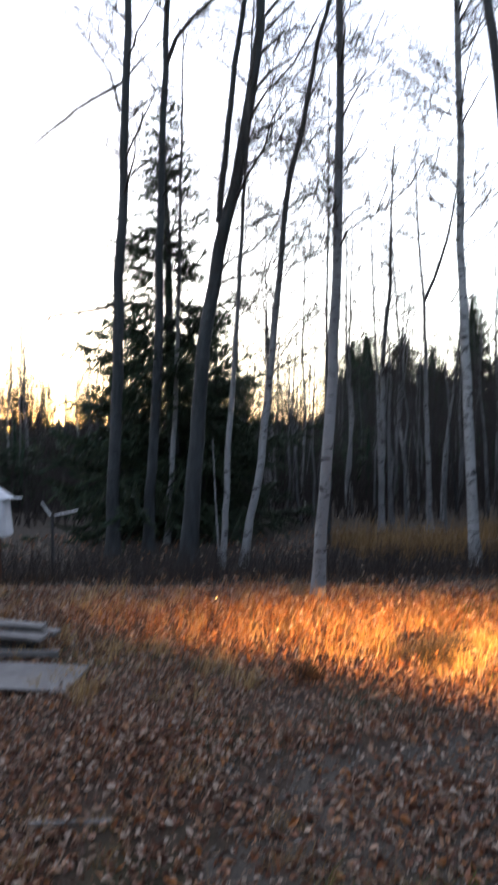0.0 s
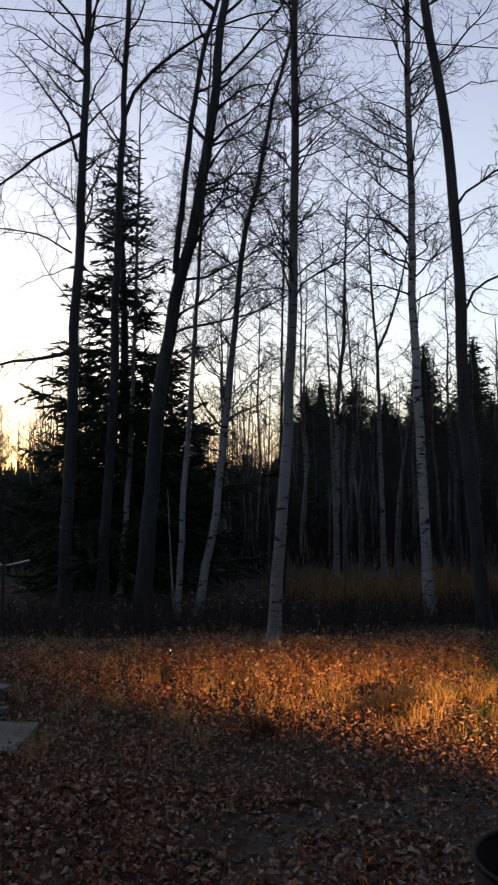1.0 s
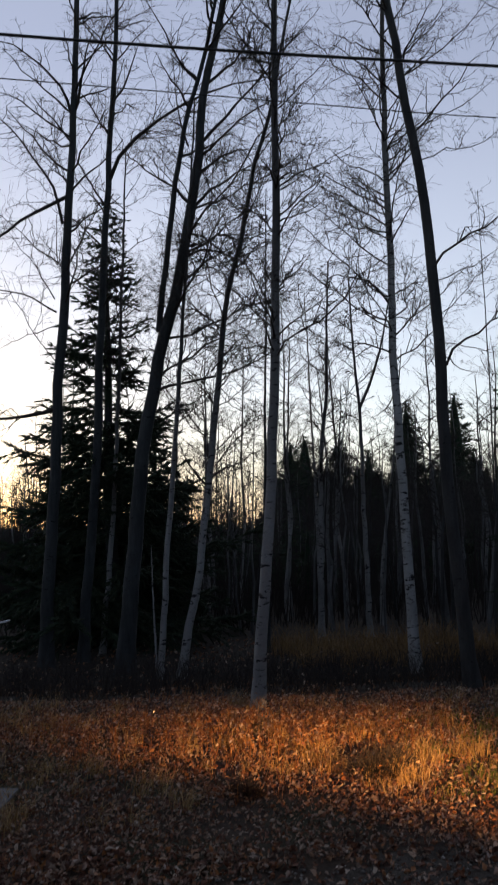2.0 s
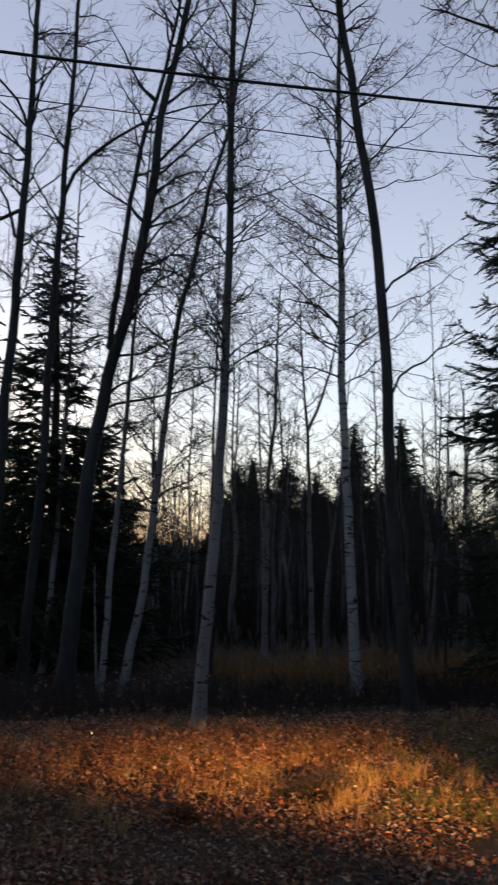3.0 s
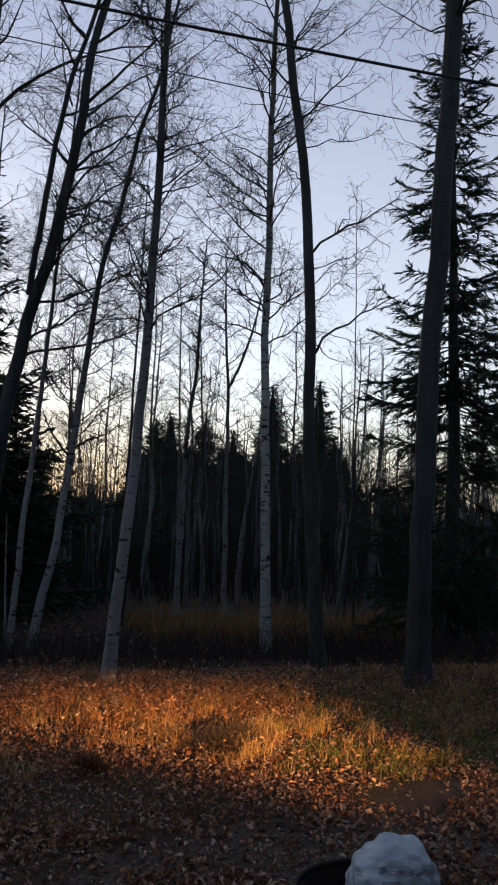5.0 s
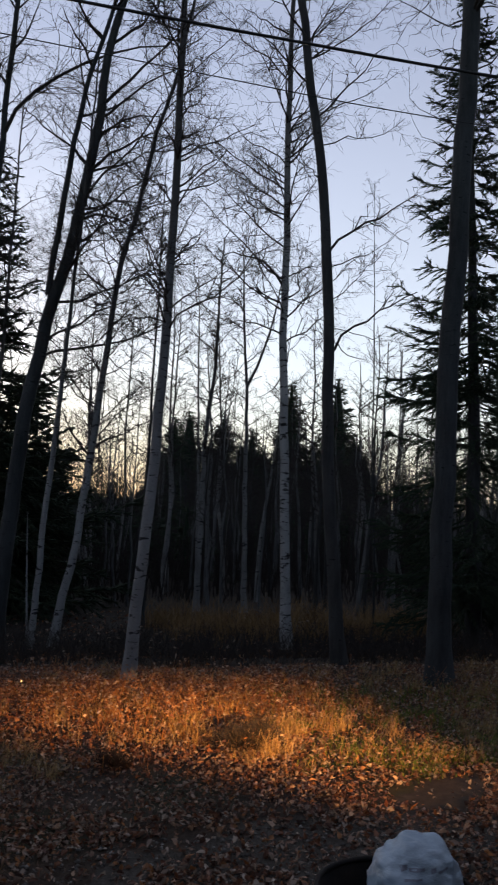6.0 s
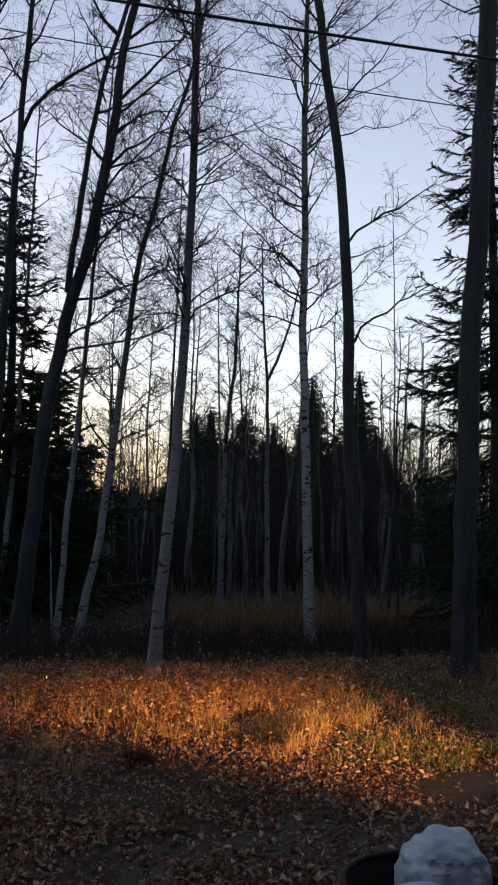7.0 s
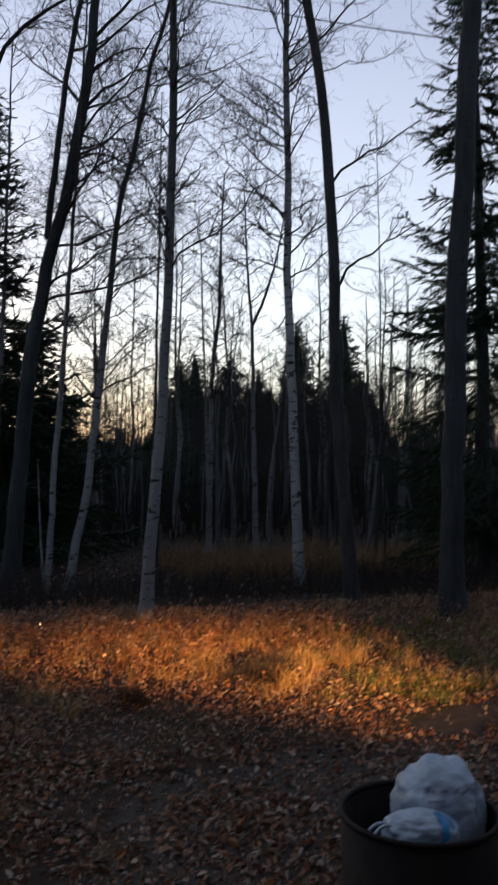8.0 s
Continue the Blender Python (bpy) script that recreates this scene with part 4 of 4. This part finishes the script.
def print_bar(body, w, h, x, z, mat):
    """A strip of print that lies on the bag's bulging front."""
    v, q, c = [], [], 12
    for j in range(2):
        for i in range(c + 1):
            u, zz = x + w * (i / c - 0.5), z + h * (j - 0.5) + 0.006 * i / c
            hit, spot, _, _ = body.ray_cast((u, -1.0, zz), (0, 1, 0))
            v.append((u, spot.y - 0.0015 if hit else 0.0, zz))
    for i in range(c):
        q.append((i, i + 1, i + c + 2, i + c + 1))
    return part("print", mesh_of("print", [(v, q)], mat), body, "illegible dark printing")


def small_bag():
    ob = tagged(new("rubbish_bag"), "small tied white plastic bag with a blue stripe", "bag", "rubbish bags in the drum")
    ob.location = (DX - 0.035, DY - 0.105, 0.985)
    ob.rotation_euler = (0, 0.08, 0.1)
    part_bm("bag_body", lump(0.13, 0.085, 0.075, 5, 0.16), FILM, ob, smooth=True)
    for x0, w in ((0.03, 0.03), (0.075, 0.018)):
        ring, k = [], 24
        a = np.linspace(-0.5, np.pi * 0.9, k)
        v, q = [], []
        for xx in (x0, x0 + w):
            s = math.sqrt(max(1 - (xx / 0.135) ** 2, 0.05)) * 1.06
            v += [(xx, -0.087 * s * math.cos(t - 0.3), 0.078 * s * math.sin(t)) for t in a]
        q = [(i, i + 1, k + i + 1, k + i) for i in range(k - 1)]
        part("stripe", mesh_of("stripe", [(v, q)], BLUE), ob, "blue printed stripe")
    loops = []
    for s in (-1, 1):
        loops.append(smooth_line([(-0.10, 0, 0.02), (-0.135, 0.01 * s, 0.04), (-0.165, 0.015 * s, 0.035), (-0.185, 0.02 * s, 0.015)], 10))
    part("tied_handle", mesh_of("tied_handle", [tubes(np.array(loops), np.full((2, 10), 0.006), 6)], FILM), ob, "twisted tied handles")
    return ob


drum()
bag, bag_body = top_bag()
bpy.context.view_layer.update()
for w, h, x, z in ((0.022, 0.016, -0.085, 0.115), (0.05, 0.010, -0.046, 0.115), (0.018, 0.014, 0.008, 0.115), (0.045, 0.008, 0.045, 0.113), (0.06, 0.006, -0.065, 0.088)):
    print_bar(bag_body, w, h, x, z, INK)
small_bag()


# ---- boards and scrap beside the yard ----
GREYWOOD = plain("weathered_wood", (0.08, 0.078, 0.076), (0.22, 0.215, 0.21), 9, 0.85, stretch=(1, 8, 8))


def plank(length, width, thick, seed):
    r = np.random.default_rng(seed)
    bm = bmesh.new()
    bmesh.ops.create_cube(bm, size=1, matrix=Matrix.Diagonal((length, width, thick, 1)))
    bmesh.ops.subdivide_edges(bm, edges=[e for e in bm.edges if abs((e.verts[0].co - e.verts[1].co).x) > 0.1], cuts=6)
    for v in bm.verts:
        v.co.z += 0.012 * math.sin(v.co.x * 3 + seed)
        v.co.y += 0.004 * float(r.normal())
    bmesh.ops.bevel(bm, geom=bm.edges, offset=0.003, segments=1, affect="EDGES")
    return bm


def board(x, y, z, turn, tip, length, width, thick, seed):
    ob = tagged(new("board"), "weathered grey board lying on a low pile", "board", "weathered boards in a low pile")
    part_bm("plank", plank(length, width, thick, seed), GREYWOOD, ob)
    ob.matrix_basis = pose(x, y, z, 0, tip, turn)
    return ob


for i, (x, y, z, turn, tip, ln, w, th) in enumerate([(-2.3, 7.22, 0.63, -12, 3, 1.25, 0.17, 0.035),
                                                     (-2.38, 7.38, 0.69, -7, 3, 1.3, 0.15, 0.03), (-2.3, 7.50, 0.66, -16, 4, 1.4, 0.16, 0.03), (-2.05, 6.98, 0.515, 3, 0, 1.0, 0.06, 0.05), (-2.2, 7.35, 0.60, 4, 1, 1.1, 0.18, 0.035)]):
    board(x, y, z, turn, tip, ln, w, th, i)


panel = tagged(new("plywood_panel"), "weathered grey plywood panel lying flat on leaves", "panel")
part_bm("sheet", plank(1.35, 0.56, 0.02, 14), GREYWOOD, panel)
panel.matrix_basis = pose(-1.95, 6.5, 0.462, 3.8, 0, -7)


def support(x, y, h, w):
    ob = tagged(new("timber_block"), "dark rotten timber block under the boards", "timber", "timber blocks under the boards")
    z = float(rise(x, y))
    bm = plank(w, 0.16, h, 3)
    part_bm("block", bm, DARKBARK, ob)
    ob.location = (x, y, z + h / 2 - 0.01)
    return ob


support(-2.5, 7.4, 0.16, 0.5)
support(-1.95, 7.2, 0.12, 0.3)
# a stick of lumber on the near litter
stick = tagged(new("stick"), "short pale stick lying among fallen leaves", "stick")
part_bm("rod", plank(0.42, 0.03, 0.02, 9), GREYWOOD, stick)
stick.matrix_basis = pose(-0.92, 4.35, float(rise(-0.92, 4.35)) + 0.03, 0, 0, 6)


def covered_post():
    """A pale hooded box on a thin rusty post."""
    ob = tagged(new("hooded_box"), "pale weathered hooded box on a rusty post", "box")
    x, y = -2.78, 9.6
    ob.location = (x, y, float(rise(x, y)))
    paint = plain("chalky_paint", (0.5, 0.53, 0.56), (0.68, 0.7, 0.73), 8, 0.7)
    rust = plain("rusty_steel", (0.06, 0.025, 0.015), (0.14, 0.06, 0.03), 20, 0.9)
    z = np.linspace(-0.05, 0.85, 6)
    part("post", mesh_of("post", [tubes(np.stack([0 * z, 0 * z, z], -1)[None], np.full((1, 6), 0.025), 8)], rust), ob, "rusty steel post")
    bm = bmesh.new()
    bmesh.ops.create_cube(bm, size=1, matrix=Matrix.LocRotScale((-0.02, 0, 0.78), None, (0.30, 0.3, 0.42)))
    for v in bm.verts:
        if v.co.z > 0.85:
            v.co.x *= 0.72
    bmesh.ops.bevel(bm, geom=bm.edges, offset=0.012, segments=2, affect="EDGES")
    part_bm("box_body", bm, paint, ob)
    bm = bmesh.new()
    bmesh.ops.create_cone(bm, segments=20, radius1=0.2, radius2=0.04, depth=0.12, cap_ends=True, matrix=Matrix.Translation((-0.02, 0, 1.05)))
    part_bm("hood", bm, paint, ob, "conical white hood")
    bm = bmesh.new()
    bmesh.ops.create_cube(bm, size=1, matrix=Matrix.LocRotScale((0.2, 0, 0.99), None, (0.14, 0.03, 0.018)))
    part_bm("bracket", bm, paint, ob)
    return ob


covered_post()


def bent_rail():
    ob = tagged(new("bent_pipe"), "thin bent pale pipe leaning in the brush", "pipe")
    x, y = -2.55, 11.2
    ob.location = (x, y, float(rise(x, y)))
    alu = plain("dull_aluminium", (0.42, 0.43, 0.45), (0.6, 0.6, 0.62), 20, 0.45, 0.6)
    p = smooth_line([(-0.13, 0, 1.06), (-0.06, 0, 0.96), (0.0, 0, 0.89), (0.1, 0, 0.90), (0.34, 0, 0.95)], 20)
    part("pipe", mesh_of("pipe", [tubes(p[None], np.full((1, 20), 0.012), 8)], alu), ob)
    z = np.linspace(-0.05, 0.9, 5)
    part("stake", mesh_of("stake", [tubes(np.stack([0.01 + 0 * z, 0 * z, z], -1)[None], np.full((1, 5), 0.02), 6)], DARKBARK), ob, "dark wooden stake")


bent_rail()


# ---- leaves, grass and stalks ----
def leaf_shape(rng, n, x, y, size, lift):
    """n curled leaves: four quads each, folded along the middle and cupped."""
    out = np.array([(0, -0.62, 0), (0, 0, -0.03), (0, 0.75, 0.05), (-0.40, -0.25, 0.12), (-0.30, 0.22, 0.16), (0.36, -0.2, 0.12), (0.32, 0.28, 0.16)])
    q = np.array([(0, 1, 4, 3), (0, 5, 6, 1), (1, 2, 4, 4), (1, 6, 2, 2)])
    V = np.repeat(out[None], n, 0) * size[:, None, None]
    V *= 1 + rng.normal(0, 0.24, V.shape)
    V[:, :, 0] *= rng.uniform(0.45, 1.1, (n, 1))
    V[:, :, 2] *= rng.normal(2.0, 1.6, (n, 1))
    V[:, 2, 2] += size * rng.normal(0, 0.3, n)
    ax, ay, az = rng.normal(0, 0.85, n), rng.normal(0, 0.85, n), rng.random(n) * 6.283
    ca, sa = np.cos(ax)[:, None], np.sin(ax)[:, None]
    V = np.stack([V[..., 0], V[..., 1] * ca - V[..., 2] * sa, V[..., 1] * sa + V[..., 2] * ca], -1)
    ca, sa = np.cos(ay)[:, None], np.sin(ay)[:, None]
    V = np.stack([V[..., 0] * ca + V[..., 2] * sa, V[..., 1], -V[..., 0] * sa + V[..., 2] * ca], -1)
    ca, sa = np.cos(az)[:, None], np.sin(az)[:, None]
    V = np.stack([V[..., 0] * ca - V[..., 1] * sa, V[..., 0] * sa + V[..., 1] * ca, V[..., 2]], -1)
    V[..., 0] += x[:, None]
    V[..., 1] += y[:, None]
    V[..., 2] += (rise(x, y) + lift)[:, None]
    tri = np.array([(0, 1, 4), (0, 4, 3), (0, 5, 6), (0, 6, 1), (1, 2, 4), (1, 6, 2)])
    F = (np.arange(n)[:, None, None] * 7 + tri[None]).reshape(-1, 3)
    return V.reshape(-1, 3), F


rng = np.random.default_rng(5)
n = 205000
x, y = rng.uniform(-3.6, 5.6, n), 9.4 - 8.2 * rng.random(n)
clump = np.sin(2.3 * x + 1.1 * y) * np.sin(1.9 * y - 0.8 * x) + 0.6 * np.sin(6 * x) * np.sin(5 * y + x)
damp = np.sin(1.5 * x + 0.9) * np.sin(1.9 * y + 0.5 * x) + 0.4 * np.sin(4.1 * x + 2.2 * y) < 0.05
track = (x > -0.9) & (y > 2.8) & (y < 5.1 + 0.3 * np.minimum(x, 2.2))
bare = (((x - 3.0) / 0.75) ** 2 + ((y - 5.75) / 0.32) ** 2 < 0.9) | (((x - 3.9) / 0.7) ** 2 + ((y - 5.4) / 0.35) ** 2 < 0.9)
weedy = (y > 6.7) & (x > -0.8) & (rng.random(n) < 0.22)
keep = ~weedy & (rng.random(n) < np.clip(0.72 + 0.30 * clump, 0.3, 1)) & ~(track & (rng.random(n) < np.where(damp, 0.72, 0.08))) & ~(bare & (clump < 0.25) & (rng.random(n) < 0.93))
x, y = x[keep], y[keep]
litter = tagged(new("leaf_litter", mesh_of("leaf_litter", [leaf_shape(rng, len(x), x, y, (0.011 + 0.024 * rng.random(len(x)) ** 1.5) * np.where(y < 5.6, 1.3, 1.0), 0.008 + 0.03 * rng.random(len(x)))], LEAF, False)), "brown and orange fallen leaves covering the yard", "leaves", kind="stuff")
n = 4000
x, y = rng.uniform(-6, 9, n), rng.uniform(10.5, 17, n)
tagged(new("leaf_litter", mesh_of("leaf_litter", [leaf_shape(rng, n, x, y, 0.03 + 0.03 * rng.random(n), 0.01 + 0.03 * rng.random(n))], LEAF, False)), "brown fallen leaves under the trees", "leaves", kind="stuff")


def blades(rng, x, y, h, w, lean, mat, name, label, curl=0.5):
    """Grass blades as narrow curved flat strips."""
    n = len(x)
    a = rng.random(n) * 6.283
    d = np.stack([np.cos(a), np.sin(a)], -1)
    s = np.stack([-np.sin(a + 0.6), np.cos(a + 0.6)], -1)
    ln = lean * (0.3 + rng.random(n)) * h
    V = []
    for t in (0.0, 0.4, 0.75, 1.0):
        c = np.stack([x, y], -1) + d * (ln * t**1.8)[:, None]
        z = rise(x, y) + h * (t - curl * 0.35 * lean * t**3)
        for k in (-1, 1):
            V.append(np.concatenate([c + s * (k * w * (1 - 0.85 * t))[:, None], z[:, None]], -1))
    V = np.stack(V, 1).reshape(-1, 3)
    q = np.array([(0, 1, 3, 2), (2, 3, 5, 4), (4, 5, 7, 6)])
    F = (np.arange(n)[:, None, None] * 8 + q[None]).reshape(-1, 4)
    return tagged(new(name, mesh_of(name, [(V, F)], mat)), label, "grass", kind="stuff")


def tufted(rng, tufts, per, x0, x1, y0, y1, spread):
    cx, cy = rng.uniform(x0, x1, tufts), rng.uniform(y0, y1, tufts)
    x, y = np.repeat(cx, per) + rng.normal(0, spread, tufts * per), np.repeat(cy, per) + rng.normal(0, spread, tufts * per)
    size = np.repeat(rng.uniform(0.5, 1.2, tufts), per)
    return x, y, size


x, y, s = tufted(rng, 360, 30, -3.2, 5.2, 5.9, 9.1, 0.04)
k = (y > 6.2 + 0.5 * np.sin(2 * x)) & ~((x > 2.4) & (y < 6.3))
x, y, s = x[k], y[k], s[k]
blades(rng, x, y, s * rng.uniform(0.06, 0.21, len(x)), rng.uniform(0.0015, 0.0035, len(x)), 0.8, STRAW, "dead_grass", "tufts of dry straw-coloured grass on the crest")
x, y, s = tufted(rng, 26, 34, -0.2, 2.9, 6.8, 8.8, 0.045)
blades(rng, x, y, s * rng.uniform(0.10, 0.24, len(x)), rng.uniform(0.002, 0.004, len(x)), 0.8, STRAW, "dead_grass", "taller pale tufts of dry grass", 0.9)
x, y, s = tufted(rng, 26, 34, -1.9, 0.9, 3.3, 4.9, 0.05)
blades(rng, x, y, s * rng.uniform(0.06, 0.20, len(x)), rng.uniform(0.0015, 0.003, len(x)), 1.1, OLDGRASS, "dead_grass", "flattened grey-brown tufts of grass on the near litter", 0.9)
x, y, s = tufted(rng, 9, 26, 0.2, 0.9, 3.2, 4.0, 0.05)
blades(rng, x, y, s * rng.uniform(0.08, 0.20, len(x)), rng.uniform(0.0015, 0.003, len(x)), 0.9, GREEN, "green_grass", "sparse yellow-green grass by the gravel")
x, y, s = tufted(rng, 150, 34, 1.9, 4.8, 6.1, 8.4, 0.08)
blades(rng, x, y, s * rng.uniform(0.05, 0.14, len(x)), rng.uniform(0.002, 0.004, len(x)), 0.9, GREEN, "green_grass", "tufts of green and yellowing grass")
def clumps(rng, spots, per, spread, low, high, lean, mat, name, label):
    """Thick clumps of grass at given spots."""
    cx, cy = np.repeat([p[0] for p in spots], per), np.repeat([p[1] for p in spots], per)
    x, y = cx + rng.normal(0, spread, len(cx)), cy + rng.normal(0, spread * 0.7, len(cx))
    blades(rng, x, y, rng.uniform(low, high, len(x)), rng.uniform(0.002, 0.004, len(x)), lean, mat, name, label, 0.9)


clumps(rng, [(1.67, 6.57), (2.34, 7.95), (1.47, 7.81), (1.67, 7.89), (1.92, 7.01), (0.84, 7.59), (0.41, 7.69), (1.18, 6.92), (2.33, 7.13), (0.68, 8.01), (1.08, 7.2)], 120, 0.07, 0.08, 0.27, 0.8, STRAW, "dead_grass", "thick pale clumps of dry straw grass on the crest")
clumps(rng, [(2.28, 6.53), (1.03, 7.43), (2.44, 6.33), (2.74, 6.19), (3.12, 6.4), (1.96, 6.25), (2.76, 6.56)], 90, 0.12, 0.04, 0.13, 0.9, GREEN, "green_grass", "thick clumps of fresh green grass among leaves")
x, y, s = tufted(rng, 190, 26, 1.5, 6.6, 12.9, 16.0, 0.16)
blades(rng, x, y, s * rng.uniform(0.25, 0.55, len(x)), rng.uniform(0.003, 0.006, len(x)), 0.7, OLDGRASS, "dead_grass", "tall dry grass standing under the trees")
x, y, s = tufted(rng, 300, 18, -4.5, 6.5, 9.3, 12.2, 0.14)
blades(rng, x, y, s * rng.uniform(0.10, 0.25, len(x)), rng.uniform(0.002, 0.004, len(x)), 0.8, SHADED, "dead_grass", "brown dead undergrowth behind the crest, coloured darker for shade")


# dark stems added to deepen the hollow behind the crest, in place of shade
def shade_brush():
    r = np.random.default_rng(12)
    n = 3600
    x, y = r.uniform(-5, 7.5, n), r.uniform(9.3, 13.0, n)
    t = np.linspace(0, 1, 4)
    h = r.uniform(0.12, 0.45, n)
    P = np.stack([x[:, None] + (0.04 * r.normal(size=(n, 4))).cumsum(1), y[:, None] + (0.04 * r.normal(size=(n, 4))).cumsum(1), rise(x, y)[:, None] + h[:, None] * t], -1)
    R = np.full((n, 4), 0.005) * (1 - 0.6 * t)
    b, br, _ = grow(r, P, R, np.arange(n), n * 2, 0.2, 0.6, 0.3, 0.45, 0.004, 3)
    tagged(new("shade_brush", mesh_of("shade_brush", [tubes(P, R, 3), tubes(b, np.maximum(br, 0.0015), 3)], TWIG)), "low dark brush added behind the crest to stand for shade", "undergrowth", kind="stuff")


shade_brush()


def stalks():
    r = np.random.default_rng(9)
    n = 1900
    x, y = np.where(r.random(n) < 0.5, r.normal(0.7, 0.8, n), r.uniform(-3.2, 5.2, n)), np.where(r.random(n) < 0.6, r.normal(8.0, 0.6, n), r.uniform(6.4, 9.6, n))
    h = r.uniform(0.07, 0.30, n) * np.clip((y - 5.5) / 2.2, 0.4, 1) * np.where(y > 8.3, 0.45, 1.0)
    t = np.linspace(0, 1, 5)
    a = r.random(n) * 6.283
    bend = h * r.uniform(0.05, 0.6, n)
    P = np.stack([x[:, None] + np.cos(a)[:, None] * bend[:, None] * t**2, y[:, None] + np.sin(a)[:, None] * bend[:, None] * t**2, rise(x, y)[:, None] + h[:, None] * t], -1)
    R = np.full((n, 5), 0.003) * (1 - 0.6 * t)
    b, br, _ = grow(r, P, R, np.arange(n), n * 3, 0.3, 0.6, 0.4, 0.3, 0.002, 3)
    tagged(new("dry_stalks", mesh_of("dry_stalks", [tubes(P, R, 4), tubes(b, np.maximum(br, 0.001), 3)], STALK)), "dry red-brown weed stalks on the crest", "weeds", kind="stuff")
    w = r.integers(0, len(b), 8000)
    p = b[w, -1] + r.normal(0, 0.015, (8000, 3))
    v, f = leaf_shape(r, 8000, p[:, 0], p[:, 1], 0.011 + 0.016 * r.random(8000), p[:, 2] - rise(p[:, 0], p[:, 1]))
    tagged(new("dry_weed_leaves", mesh_of("dry_weed_leaves", [(v, f)], LEAF, False)), "curled brown leaves on the weed stalks", "weeds", kind="stuff")


stalks()


def dead_shrub(x, y, size, seed):
    r = np.random.default_rng(seed)
    n = 90
    a = r.random(n) * 6.283
    out = r.uniform(0.3, 1.0, n)
    t = np.linspace(0, 1, 4)
    P = np.stack([np.cos(a)[:, None] * out[:, None] * size * t**0.8, np.sin(a)[:, None] * out[:, None] * size * t**0.8, size * (1.2 - out)[:, None] * t + 0.05 * size * r.normal(size=(n, 4)) * t], -1)
    R = np.full((n, 4), 0.004) * (1 - 0.6 * t)
    b, br, _ = grow(r, P, R, np.arange(n), n * 3, 0.2, 0.6, 0.2, 0.5, 0.003, 3)
    ob = tagged(new("dead_shrub", mesh_of("dead_shrub", [tubes(P, R, 4), tubes(b, np.maximum(br, 0.0015), 3)], TWIG)), "small dark dead shrub among dry grass", "shrub")
    ob.location = (x, y, float(rise(x, y)))


dead_shrub(1.43, 6.78, 0.26, 2)
dead_shrub(1.63, 6.89, 0.22, 3)
dead_shrub(0.43, 6.54, 0.16, 4)


# ---- single leaves nearest the walker's path, on top of the litter ----
rng = np.random.default_rng(31)
one = [mesh_of("leaf", [leaf_shape(rng, 1, np.zeros(1), np.zeros(1) + 0.15, np.array([s]), np.zeros(1))], LEAF, False) for s in (0.026, 0.029, 0.032, 0.034, 0.030, 0.028)]
for i in range(280):
    x, y = rng.uniform(-1.6, 3.6), rng.uniform(3.2, 6.8)
    ob = new("leaf", one[i % 6])
    ob.parent = litter
    ob.matrix_basis = Matrix.LocRotScale((x, y - 0.15, float(rise(x, y)) + 0.05), Euler((0, 0, 0)), None)


def marker_lamp():
    """A small yellow marker lamp on a short stake."""
    x, y = -0.32, 8.54
    ob = tagged(new("marker_lamp"), "tiny glowing yellow marker lamp on a short stake", "lamp")
    ob.location = (x, y, float(rise(x, y)))
    z = np.linspace(-0.03, 0.06, 4)
    part("stake", mesh_of("stake", [tubes(np.stack([0 * z, 0 * z, z], -1)[None], np.full((1, 4), 0.006), 6)], DARKBARK), ob)
    m, n, l, b = material("lamp_glow", 0.4)
    b.inputs["Base Color"].default_value = (0.8, 0.6, 0.25, 1)
    b.inputs["Emission Color"].default_value = (1.0, 0.62, 0.2, 1)
    b.inputs["Emission Strength"].default_value = 0.9
    bm = bmesh.new()
    bmesh.ops.create_uvsphere(bm, u_segments=10, v_segments=6, radius=0.009, matrix=Matrix.LocRotScale((0, 0, 0.070), None, (0.8, 0.8, 1.4)))
    part_bm("lens", bm, m, ob, "glowing yellow lens", True)


marker_lamp()
